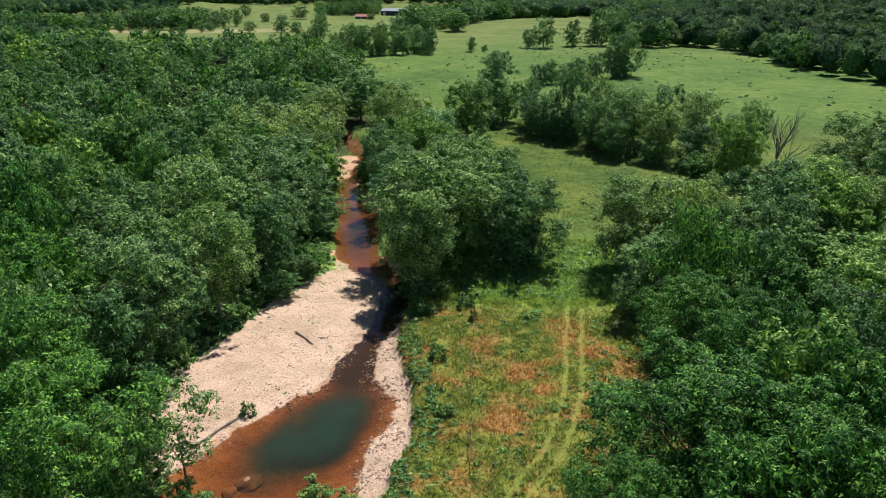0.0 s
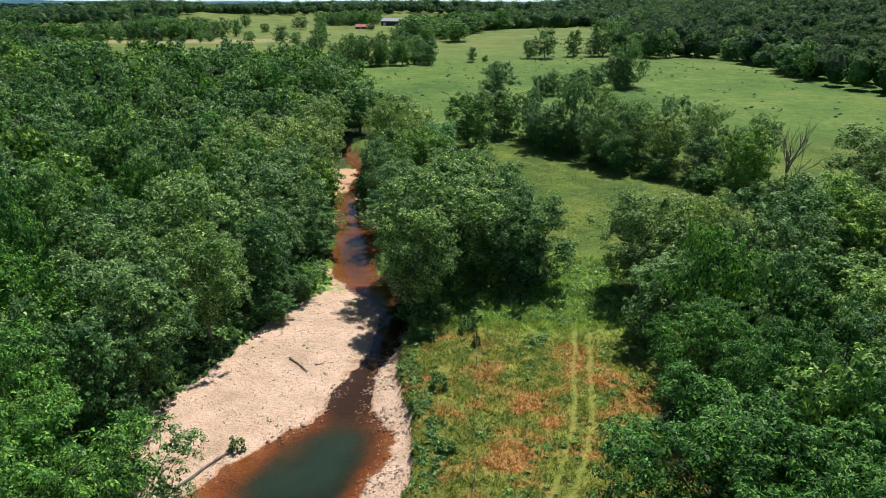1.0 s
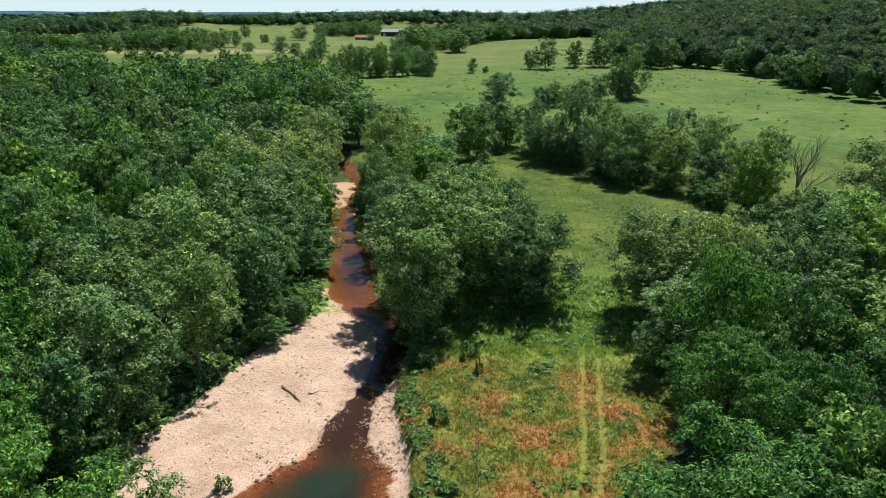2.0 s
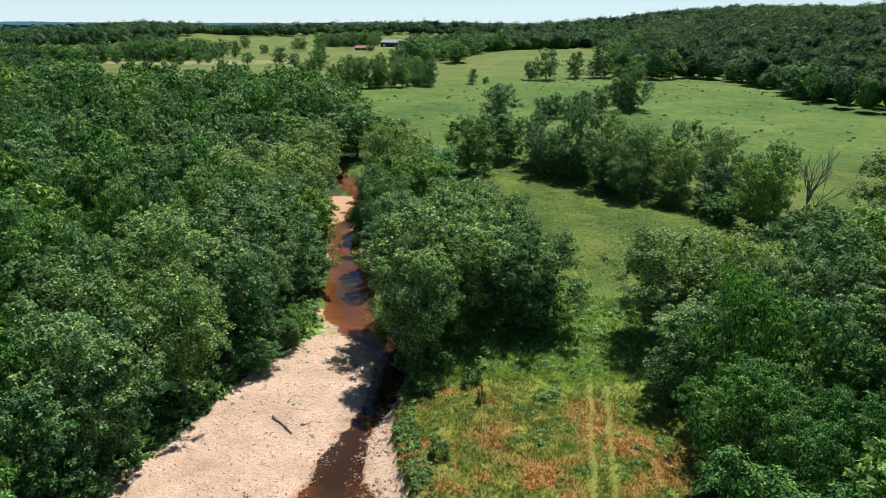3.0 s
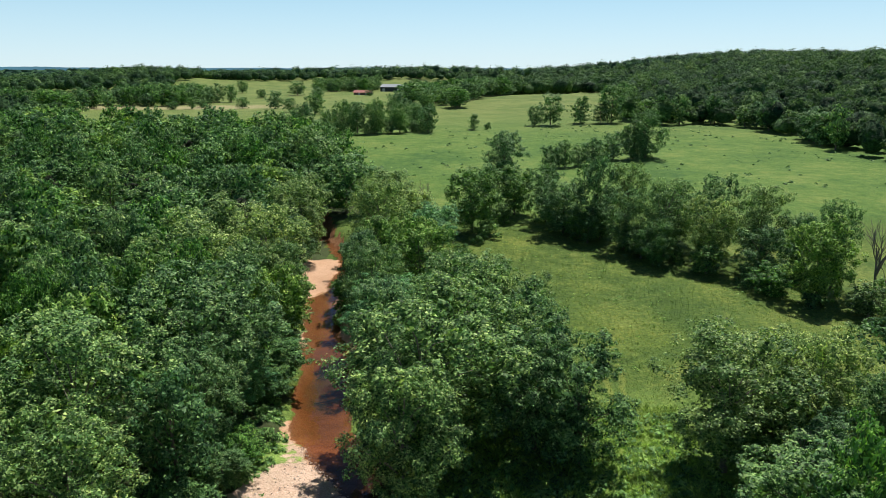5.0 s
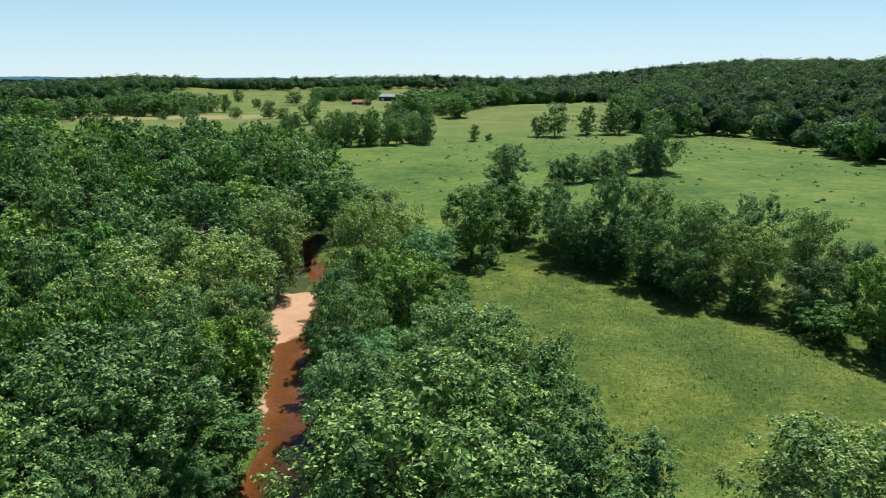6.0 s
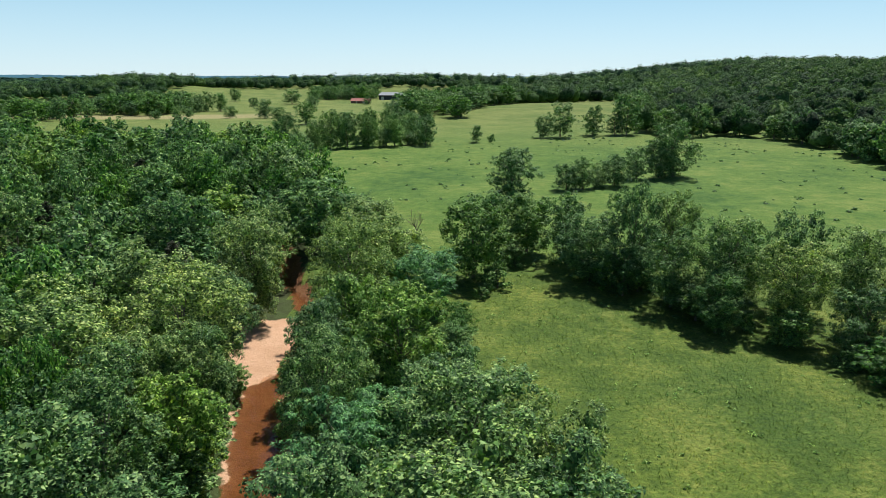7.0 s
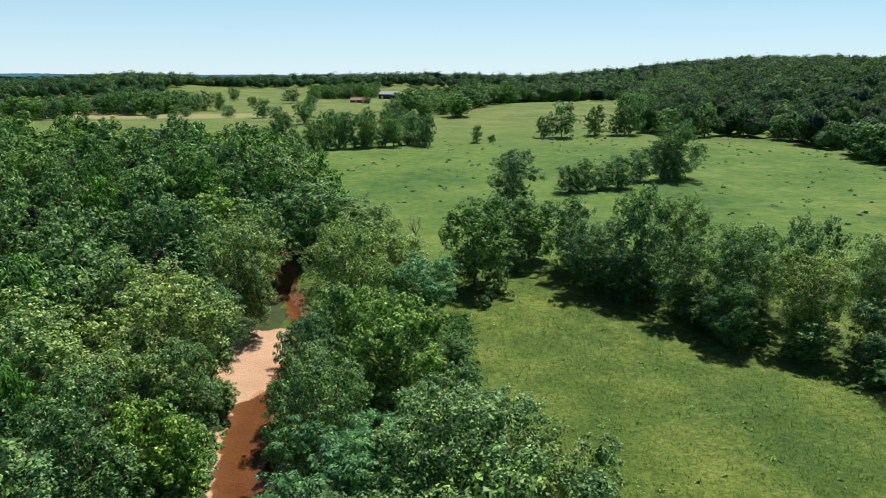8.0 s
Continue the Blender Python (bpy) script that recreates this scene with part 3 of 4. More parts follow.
def bare_tree(x, y, h, seed, label, group):
    """A leafless tree: a trunk and forking limbs, each main limb a part."""
    rng = random.Random(seed)

    def grow(p, d, length, w, depth, pieces):
        q1 = p + d * length * 0.5 + Vector((rng.uniform(-1, 1), rng.uniform(-1, 1), 0)) * length * 0.07
        q2 = q1 + (d + Vector((rng.uniform(-1, 1), rng.uniform(-1, 1), 0.15)) * 0.2).normalized() * length * 0.5
        pieces.append(tube([p, q1, q2], [w, w * 0.8, w * 0.55], 6 if depth < 2 else 3))
        if depth and depth < 5:
            for _ in range(3 if depth < 4 else 2):
                nd = (d + Vector((rng.uniform(-1, 1), rng.uniform(-1, 1), rng.uniform(-0.1, 0.5))) * 0.62).normalized()
                grow(q2 if rng.random() < 0.6 else q1, nd, length * rng.uniform(0.55, 0.8), w * 0.55, depth + 1, pieces)
        return q1, q2

    thing = new("bare_tree")
    thing.matrix_basis = pose(x, y, float(height(x, y)), 0, 0, rng.uniform(0, 360))
    stem = []
    q1, q2 = grow(Vector((0, 0, -0.4)), Vector((0, 0, 1)), h * 0.36, h * 0.02, 0, stem)
    part("trunk", mesh_from("trunk", *joined(stem), [DEAD_WOOD]), thing)
    for k in range(4):
        pieces = []
        nd = (Vector((0, 0, 1)) + Vector((rng.uniform(-1, 1), rng.uniform(-1, 1), rng.uniform(-0.1, 0.4))) * 0.6).normalized()
        grow(q2 if k else q1, nd, h * 0.36 * rng.uniform(0.6, 0.8), h * 0.012, 1, pieces)
        part("limb", mesh_from("limb", *joined(pieces), [DEAD_WOOD]), thing)
    return tagged(thing, label, "tree", group)


def leaf_stuff(name, xs, ys, heights, radii, leaves, length, mat, label, category, seed, fine=2):
    """Many far tree crowns in one mesh: leaf shapes over lobed domes, each tree with a tone of its own."""
    rng = np.random.RandomState(seed)
    k = len(xs)
    z0 = height(xs, ys)
    lobes = 11
    d = rng.normal(size=(k, lobes, 3))
    d[..., 2] = np.abs(d[..., 2]) * 1.1 - 0.3
    d = unit(d)
    rad = rng.uniform(0.45, 0.72, (k, lobes, 1))
    c = d * rad * np.stack([radii, radii, heights * 0.46], 1)[:, None]
    c += np.stack([xs, ys, z0 + heights * 0.5], 1)[:, None]
    rc = radii[:, None] * rng.uniform(0.24, 0.42, (k, lobes))
    w = rng.randint(0, lobes, (k, leaves))
    rows = np.arange(k)[:, None]
    e = unit(rng.normal(size=(k, leaves, 3)) + np.array([0, -0.1, 0.6]))
    P = c[rows, w] + e * (rc[rows, w] * rng.uniform(0.8, 1.1, (k, leaves)))[..., None] * np.array([1, 1, 0.85])
    N = e + 0.3 * d[rows, w] + 0.35 * rng.normal(size=(k, leaves, 3)) + np.array([0, 0, 0.3])
    size = (length * rng.uniform(0.7, 1.3, (k, leaves))).ravel()
    v, f = kites(P.reshape(-1, 3), N.reshape(-1, 3), size, size * 0.75, rng, 0.1)
    bm = bmesh.new()
    bmesh.ops.create_icosphere(bm, subdivisions=fine, radius=1)
    ball, tris = np.array([q.co[:] for q in bm.verts]), np.array([[q.index for q in t.verts] for t in bm.faces])
    bm.free()
    lump = 0.5 + 0.34 * np.exp(7 * (np.einsum("vi,kli->kvl", ball, d) - 1)).max(2) + 0.05 * rng.normal(size=(k, len(ball)))
    lump = np.where(ball[None, :, 2] < -0.3, 0.7, lump)
    core = ball[None] * lump[..., None] * np.stack([radii, radii, heights * 0.5], 1)[:, None]
    core += np.stack([xs, ys, z0 + heights * 0.42], 1)[:, None]
    verts = np.concatenate([v, core.reshape(-1, 3)])
    faces = np.concatenate([f, (tris[None] + len(v) + len(ball) * np.arange(k)[:, None, None]).reshape(-1, 3)])
    me = mesh_from(name, verts, faces, [mat])
    me.polygons.foreach_set("use_smooth", np.arange(len(faces)) >= len(f))
    tone = rng.rand(k)
    me.attributes.new("tone", "FLOAT", "POINT").data.foreach_set("value", np.concatenate([np.repeat(tone, leaves * 3), np.repeat(tone, len(ball))]))
    return tagged(new(name, me), label, category, kind="stuff")


def scatter(test, x0, x1, y0, y1, gap, seed):
    """Places on a shaken grid that pass the test."""
    rng = np.random.RandomState(seed)
    gx, gy = np.meshgrid(np.arange(x0, x1, gap), np.arange(y0, y1, gap))
    gx, gy = gx + rng.uniform(-0.42, 0.42, gx.shape) * gap, gy + rng.uniform(-0.42, 0.42, gx.shape) * gap
    gx, gy = gx.ravel(), gy.ravel()
    keep = test(gx, gy)
    return gx[keep], gy[keep], rng


# ---- ground sheet ----
def graded(lo, hi, fine_lo, fine_hi, fine, grow):
    out = list(np.arange(fine_lo, fine_hi, fine))
    s, v = fine, fine_hi
    while v < hi:
        out.append(v)
        s = min(s * grow, 160)
        v += s
    out.append(hi)
    s, v = fine * grow, fine_lo - fine
    while v > lo:
        out.insert(0, v)
        s = min(s * grow, 160)
        v -= s
    out.insert(0, lo)
    return np.array(out)


def build_ground():
    xs, ys = graded(-4800, 4800, -33, 20, 0.7, 1.07), graded(-300, 4900, 40, 128, 0.75, 1.035)
    gx, gy = np.meshgrid(xs, ys)
    x, y = gx.ravel(), gy.ravel()
    wl_, wr_, bl, br = creek(x, y)
    rut = np.interp(y, RUT_Y, RUT_X)
    off = np.minimum(abs(x - rut), abs(x - rut - 1.6))
    track = (1 - step(0.2, 0.55, off)) * (y > 30) * (1 - step(105, 140, y))
    z = height(x, y) - 0.08 * track
    me = mesh_from("ground", np.stack([x, y, z], 1), np.array([(j * len(xs) + i, j * len(xs) + i + 1, (j + 1) * len(xs) + i + 1, (j + 1) * len(xs) + i) for j in range(len(ys) - 1) for i in range(len(xs) - 1)]), [GROUND])
    live = 1 - step(205, 225, y)
    gravel = step(-0.8, 0.8, x - bl + 0.6) * step(-0.7, 0.7, br + 0.1 - x) * live
    ys_ = y + 5 * waves(x, y, 11, 27)
    gravel *= np.maximum(1 - step(97, 104, ys_), step(116, 126, ys_) * (1 - step(164, 172, ys_)))
    wet = step(-0.5, 0.3, x - wl_) * step(-0.5, 0.3, wr_ - x) * live
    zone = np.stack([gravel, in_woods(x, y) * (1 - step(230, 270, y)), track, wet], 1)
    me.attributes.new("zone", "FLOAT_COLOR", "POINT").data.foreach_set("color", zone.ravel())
    me.polygons.foreach_set("use_smooth", np.ones(len(me.polygons), bool))
    tagged(new("ground", me), "grassy valley floor with a gravel bar and rolling pasture", "ground", kind="structure")


def build_water():
    ys = np.arange(-55, 215, 0.8)
    rows, cols = len(ys), 26
    u = np.linspace(-0.06, 1.06, cols)
    a, b = np.interp(ys, CREEK_Y, WATER_L) - 1.2, np.interp(ys, CREEK_Y, WATER_R) + 1.2
    x = (a[:, None] + (b - a)[:, None] * u).ravel()
    y = np.repeat(ys, cols)
    me = mesh_from("water", np.stack([x, y, 0 * x + WATER_Z], 1), np.array([(j * cols + i, j * cols + i + 1, (j + 1) * cols + i + 1, (j + 1) * cols + i) for j in range(rows - 1) for i in range(cols - 1)]), [WATER])
    me.attributes.new("depth", "FLOAT", "POINT").data.foreach_set("value", np.clip((WATER_Z - height(x, y)) / 1.7, 0, 1))
    tagged(new("water", me), "shallow clear creek with a teal pool", "water", kind="structure")


def build_distance():
    """The last ridge on the horizon, blue with distance: the haze is put into its colour and glow."""
    m, n, l, bsdf = nodes("hazed_ridge")
    pos = n.new("ShaderNodeNewGeometry").outputs["Position"]
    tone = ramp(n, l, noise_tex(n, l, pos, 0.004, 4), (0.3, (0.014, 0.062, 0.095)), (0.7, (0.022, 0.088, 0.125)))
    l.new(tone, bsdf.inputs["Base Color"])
    # added glow in the haze blue lifts the side turned from the sun
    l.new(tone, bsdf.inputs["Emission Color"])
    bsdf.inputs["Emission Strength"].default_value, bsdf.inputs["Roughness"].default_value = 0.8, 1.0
    x = np.arange(-4400, 4401, 20.0)
    top = 27 + 5 * waves(x, 0 * x, 1500, 71, 3) + 1.0 * waves(x, 0 * x, 60, 72, 2) + 5 * step(-1200, -2400, x)
    k = len(x)
    verts = np.concatenate([np.stack([x, 0 * x + 4350, 0 * x - 20], 1), np.stack([x, 0 * x + 4600, top], 1), np.stack([x, 0 * x + 4850, 0 * x - 20], 1)])
    faces = [(r * k + i, r * k + i + 1, (r + 1) * k + i + 1, (r + 1) * k + i) for r in (0, 1) for i in range(k - 1)]
    tagged(new("backdrop", mesh_from("backdrop", verts, faces, [m])), "wooded ridge on the far horizon, painted blue with distance haze", "backdrop", kind="structure")


build_ground()
build_water()
build_distance()

# ---- single trees ----
def grove(group, rows, level):
    for n, (kind, x, y, h, r) in enumerate(rows):
        plant(kind, level, x, y, h, r, group, n % 3)


CLOSE = [
    ("sapling", -20.6, 47.5, 9.5, 3.4), ("oak", -29.5, 66.5, 11.5, 4.2), ("oak", -24.6, 47.5, 6.5, 2.8),
    ("walnut", 16.5, 43.5, 12.5, 7.0), ("walnut", 22.5, 39.0, 12.0, 5.5), ("walnut", 10.5, 37.0, 9.0, 3.8),
    ("walnut", -26.5, 43.0, 13.0, 6.2), ("walnut", -34.0, 49.0, 13.5, 5.8), ("walnut", 21.5, 61.0, 11.5, 4.8),
    ("walnut", 25.0, 53.5, 12.5, 5.0), ("oak", 32.0, 52.0, 13.0, 5.4), ("maple", 39.5, 66.0, 13.0, 6.0),
]
CENTRE = [
    ("sycamore", -3.5, 91.0, 16.5, 7.8), ("sycamore", -4.6, 84.0, 13.5, 5.0), ("sycamore", -7.2, 99.5, 14.9, 5.0), ("sycamore", -0.5, 100.0, 16.0, 6.5),
    ("oak", 5.5, 103.0, 13.8, 5.7), ("oak", 10.2, 92.5, 11.9, 5.1), ("oak", 6.5, 95.0, 12.6, 4.9),
    ("sycamore", 0.5, 114.0, 14.3, 5.9), ("cottonwood", 6.2, 112.0, 12.6, 4.7),
]
RIGHT_CLUMP = [
    ("maple", 47.0, 90.0, 11.5, 4.6), ("sycamore", 34.5, 88.5, 11.0, 3.8), ("cottonwood", 56.0, 98.5, 12.0, 5.0), ("oak", 28.5, 86.0, 8.5, 3.6),    ("cottonwood", 22.6, 91.5, 13.1, 6.3), ("cottonwood", 31.0, 93.0, 13.1, 4.4), ("cottonwood", 26.5, 97.5, 11.4, 4.8),
    ("oak", 41.5, 93.0, 14.2, 6.9), ("sycamore", 38.0, 84.0, 12.6, 5.2), ("oak", 22.5, 77.0, 10.4, 5.5), ("maple", 50.0, 96.0, 14.2, 6.5),
    ("maple", 37.5, 73.0, 12.6, 5.2), ("walnut", 30.0, 76.5, 10.9, 5.7),
]
CREEKSIDE = [
    ("oak", -15.5, 139.5, 11.0, 4.0),    ("sycamore", -24.8, 128.5, 11.5, 4.0), ("oak", -13.8, 131.5, 11.0, 3.6), ("sycamore", -11.6, 123.5, 13.0, 3.9),    ("sycamore", -28.2, 146.5, 12.5, 4.6), ("maple", -25.4, 141.0, 3.4, 2.2), ("sycamore", -16.8, 149.0, 7.0, 3.0),
    ("sycamore", -26.5, 101.0, 15.8, 7.1), ("sycamore", -31.5, 88.0, 15.8, 6.9), ("sycamore", -38.0, 78.0, 14.7, 6.7), ("sycamore", -27.0, 76.5, 12.6, 5.0),
    ("sycamore", -30.2, 64.5, 13.7, 5.6), ("walnut", -39.0, 62.0, 14.2, 6.5), ("sycamore", -23.5, 92.0, 11.6, 4.1), ("sycamore", -25.5, 112.0, 15.2, 5.4),
    ("cottonwood", -36.0, 127.0, 15.8, 7.6), ("cottonwood", -29.5, 138.5, 14.7, 6.7), ("cottonwood", -27.0, 127.0, 12.1, 4.8), ("locust", -22.3, 101.0, 6.8, 3.2),
    ("locust", -8.4, 116.0, 10.5, 6.0), ("sycamore", -1.5, 120.5, 11.6, 4.3), ("maple", -6.4, 137.0, 13.7, 5.4), ("cottonwood", -15.0, 158.0, 15.8, 5.8),
    ("cottonwood", -29.5, 165.0, 16.3, 5.6),
]
UPSTREAM = [
    ("maple", -13.0, 147.0, 12.0, 4.0), ("elm", -26.5, 198.0, 14.0, 8.0), ("cottonwood", -16.0, 188.0, 12.5, 6.0), ("locust", -5.5, 167.0, 9.5, 5.8),
    ("maple", 1.8, 183.0, 13.0, 5.6), ("cottonwood", -10.0, 176.0, 11.0, 5.0), ("maple", 11.5, 196.5, 11.5, 5.2), ("oak", 4.5, 200.0, 11.0, 5.0),
    ("cottonwood", -38.0, 152.0, 14.0, 6.0), ("cottonwood", -16.5, 171.0, 13.0, 5.0), ("oak", -1.0, 130.0, 9.5, 3.6), ("cottonwood", -33.0, 183.0, 14.0, 6.2),
]
HEDGE = [
    ("oak", 24.5, 175, 9.0, 3.8), ("elm", 33.5, 159.5, 8.5, 3.8), ("oak", 56, 154, 11.0, 4.2), ("oak", 47, 168, 15.0, 4.4), ("maple", 58, 128, 7.4, 3.6),
    ("oak", 18.0, 190.5, 12.5, 5.0), ("oak", 20.5, 181, 11.4, 5.0), ("oak", 27, 180, 16.5, 4.6), ("cottonwood", 33.5, 182, 14.5, 4.6),
    ("oak", 30.5, 170, 11.5, 4.6), ("sycamore", 37.0, 166.0, 14.8, 5.6), ("elm", 41, 174, 10.8, 5.4), ("cottonwood", 43, 158.5, 12.8, 4.9),
    ("cottonwood", 51.5, 158.5, 14.6, 5.0), ("oak", 48.5, 150.5, 9.6, 4.5), ("maple", 53, 140, 13.5, 5.0), ("elm", 58.5, 147, 14.5, 4.0),
    ("cottonwood", 71, 130, 15.5, 7.5), ("oak", 63, 121, 9.0, 5.3), ("elm", 73, 118, 15.5, 6.8), ("oak", 80, 128, 13.0, 5.4),
    ("oak", 86, 118, 12.1, 5.4),
]
PASTURE = [
    ("oak", 11.5, 241.5, 13.2, 6.2), ("oak", 57.0, 282.0, 11.0, 4.6), ("oak", 61.5, 284.0, 16.7, 7.8), ("oak", 27.0, 259.0, 7.0, 3.9), ("oak", 31.5, 261.0, 8.4, 4.1),
    ("oak", 41.0, 266.0, 8.6, 5.1), ("oak", 36.0, 263.0, 5.4, 3.2), ("oak", 50.0, 280.0, 9.7, 4.8), ("oak", 5.2, 378.0, 7.0, 2.8),
    ("bush", 11.2, 381.0, 3.5, 2.1), ("oak", 35.0, 398.0, 9.7, 3.9), ("oak", 43.0, 400.0, 15.1, 6.9), ("oak", 59.0, 408.0, 13.5, 5.8),
    ("oak", 75.0, 412.0, 18.9, 7.4), ("oak", 69.0, 409.0, 9.7, 4.6), ("oak", -15.5, 366.0, 12.4, 4.8),
]
FIELD = [
    ("oak", -161, 764, 13.3, 9.0), ("elm", -144, 786, 12.8, 8.5), ("oak", -184, 717, 8.4, 5.2), ("oak", -128, 543, 12.0, 6.4), ("elm", -89, 483, 12.5, 7.2),
    ("oak", -120, 654, 11.0, 6.0), ("oak", -154, 554, 7.8, 5.0), ("oak", -202, 648, 15.5, 7.2), ("elm", -190, 646, 14.2, 7.1), ("oak", -224, 795, 12.5, 6.5),
    ("oak", -189, 574, 7.3, 4.7), ("elm", -189, 553, 8.1, 4.0), ("oak", -209, 646, 11.9, 6.0), ("oak", -201, 548, 6.1, 4.0), ("oak", -108, 500, 9.0, 5.0),
    ("elm", -136, 889, 15.0, 9.0), ("oak", -131, 941, 14.0, 8.5), ("oak", -114, 915, 16.5, 9.5), ("elm", -103, 934, 15.2, 8.4), ("oak", -90, 760, 7.6, 4.7),
    ("oak", -49, 811, 15.8, 8.6), ("elm", -24, 511, 11.0, 6.1), ("oak", -28, 448, 9.5, 4.7), ("oak", -39, 498, 10.5, 5.5), ("elm", -19, 554, 12.0, 6.0),
    ("oak", -45, 530, 10.5, 5.2), ("oak", -40, 790, 13.0, 8.0), ("oak", -58, 846, 11.0, 7.0),
]
FIELD_BELT = [
    ("oak", -67, 343, 14.5, 5.0), ("elm", -63, 348, 7.0, 3.6), ("oak", -59, 357, 9.5, 3.8), ("oak", -52, 353, 15.2, 5.4), ("elm", -46, 357, 14.2, 5.0),
    ("oak", -38, 360, 15.4, 5.4), ("oak", -32, 361, 7.4, 3.2), ("elm", -28, 364, 11.0, 4.9), ("oak", -23, 369, 6.2, 3.2), ("oak", -16, 374, 11.8, 3.7),
    ("elm", -72, 352, 11.0, 4.8), ("oak", -50, 372, 12.5, 5.2), ("oak", -40, 378, 13.0, 5.4), ("elm", -30, 384, 12.0, 5.0), ("oak", -22, 392, 11.0, 4.6),
    ("oak", -60, 368, 10.0, 4.6), ("oak", -34, 400, 12.5, 5.2), ("elm", -25, 416, 10.6, 4.2),
]
grove("foreground trees", CLOSE, -1)
grove("trees by the creek bend", CENTRE, 0)
grove("clump beside the track", RIGHT_CLUMP, 0)
grove("creekside trees", CREEKSIDE, 0)
grove("upstream trees", UPSTREAM, 1)
grove("hedgerow trees", HEDGE, 0)
grove("pasture trees", PASTURE[:3], 0)
grove("pasture trees", PASTURE[3:8], 1)
grove("pasture trees", PASTURE[8:], 2)
grove("far field trees", FIELD, 2)
grove("trees of the field belt", FIELD_BELT, 1)
PLACED = [(x, y, r) for rows in (CLOSE, CENTRE, RIGHT_CLUMP, CREEKSIDE, UPSTREAM, HEDGE, PASTURE, FIELD, FIELD_BELT) for _, x, y, _, r in rows]
bare_tree(59.0, 136.0, 15.5, 3, "leafless grey tree standing in the hedgerow", "bare trees")
bare_tree(76.0, 124.0, 12.0, 5, "leafless grey tree standing in the hedgerow", "bare trees")
bare_tree(35.0, 88.0, 9.5, 8, "dead grey tree among green crowns", "bare trees")
bare_tree(26.0, 85.0, 8.0, 21, "dead grey tree among green crowns", "bare trees")
bare_tree(37.5, 83.5, 9.0, 22, "dead grey tree among green crowns", "bare trees")
bare_tree(-9.0, 205.0, 6.5, 23, "leafless grey shrub at the pasture edge", "bare trees")
bare_tree(-12.6, 126.0, 9.0, 12, "dead grey tree leaning over the creek", "bare trees")


rim = random.Random(77)
for (ax, ay), (bx, by) in zip(RIDGE_WOOD[:9], RIDGE_WOOD[1:10]):
    for k in range(max(1, int(math.hypot(bx - ax, by - ay) / 9))):
        f = (k + rim.random()) / max(1, int(math.hypot(bx - ax, by - ay) / 9))
        plant(rim.choice(("oak", "elm")), 3, ax + (bx - ax) * f + rim.uniform(-1, 4), ay + (by - ay) * f + rim.uniform(0, 4), rim.uniform(10, 16), rim.uniform(4.5, 6.5), "trees at the edge of the ridge wood", rim.randrange(3))


def clear_of(x, y, gap):
    ok = np.ones(np.shape(x), bool)
    for px, py, r in PLACED:
        ok &= (x - px) ** 2 + (y - py) ** 2 > (r * 0.55 + gap) ** 2
    return ok


def wood_trees(poly, x0, x1, y0, y1, gap, level, group, seed, kinds):
    xs, ys, rng = scatter(lambda x, y: inside(poly, x, y) & clear_of(x, y, gap * 0.42) & (abs(x) < 0.64 * y + 9), x0, x1, y0, y1, gap, seed)
    for x, y in zip(xs, ys):
        kind = kinds[rng.randint(len(kinds))]
        r = gap * rng.uniform(0.5, 0.68)
        plant(kind, level, float(x), float(y), (13.0 if kind != "cedar" else 10.0) * rng.uniform(0.76, 1.22), r if kind != "cedar" else 2.6, group, rng.randint(3))


MIXED = ["oak", "elm", "walnut", "sycamore", "elm", "maple", "walnut"]
wood_trees(LEFT_WOOD, -52, -20, 36, 135, 6.9, 1, "trees of the creek wood", 21, MIXED)
wood_trees(LEFT_WOOD, -80, -52, 36, 135, 8.0, 2, "trees of the creek wood", 24, MIXED)
wood_trees(LEFT_WOOD, -130, -20, 135, 250, 9.0, 2, "trees of the creek wood", 22, MIXED + ["cedar", "oak", "elm"])
BRIGHT = ["walnut", "elm", "walnut", "oak", "maple", "walnut"]
wood_trees(RIGHT_WOOD, 12, 52, 22, 105, 6.8, 1, "trees of the east wood", 23, BRIGHT)
for n, (bx0, bx1, by0, by1) in enumerate(((-300, -200, 590, 700), (-420, -250, 500, 600), (-170, -88, 840, 930))):
    wood_trees(FAR_BELTS[2 + n], bx0, bx1, by0, by1, 12.0, 3, "trees of the far belt", 91 + n, ["oak", "elm", "walnut"])
wood_trees(LEFT_WOOD, -235, -25, 250, 352, 10.0, 3, "trees of the creek wood", 28, ["oak", "elm", "walnut", "elm", "maple"])
wood_trees(FAR_BELTS[0], -50, 45, 495, 765, 14.0, 3, "trees of the far belt", 27, ["oak", "elm", "walnut"])
wood_trees(RIGHT_WOOD, 52, 90, 22, 105, 8.0, 2, "trees of the east wood", 25, BRIGHT)


def stuff_wood(name, test, x0, x1, y0, y1, gap, leaves, length, mat, label, seed, tall=13.0):
    xs, ys, rng = scatter(test, x0, x1, y0, y1, gap, seed)
    k = len(xs)
    leaf_stuff(name, xs, ys, tall * rng.uniform(0.62, 1.38, k), gap * rng.uniform(0.5, 0.74, k), leaves, length, mat, label, "woodland", seed, 1 if y0 > 500 else 2)


def band(y0, y1):
    return lambda x, y: in_woods(x, y) & (y >= y0) & (y < y1) & (abs(x - 10) < 0.66 * y + 40)


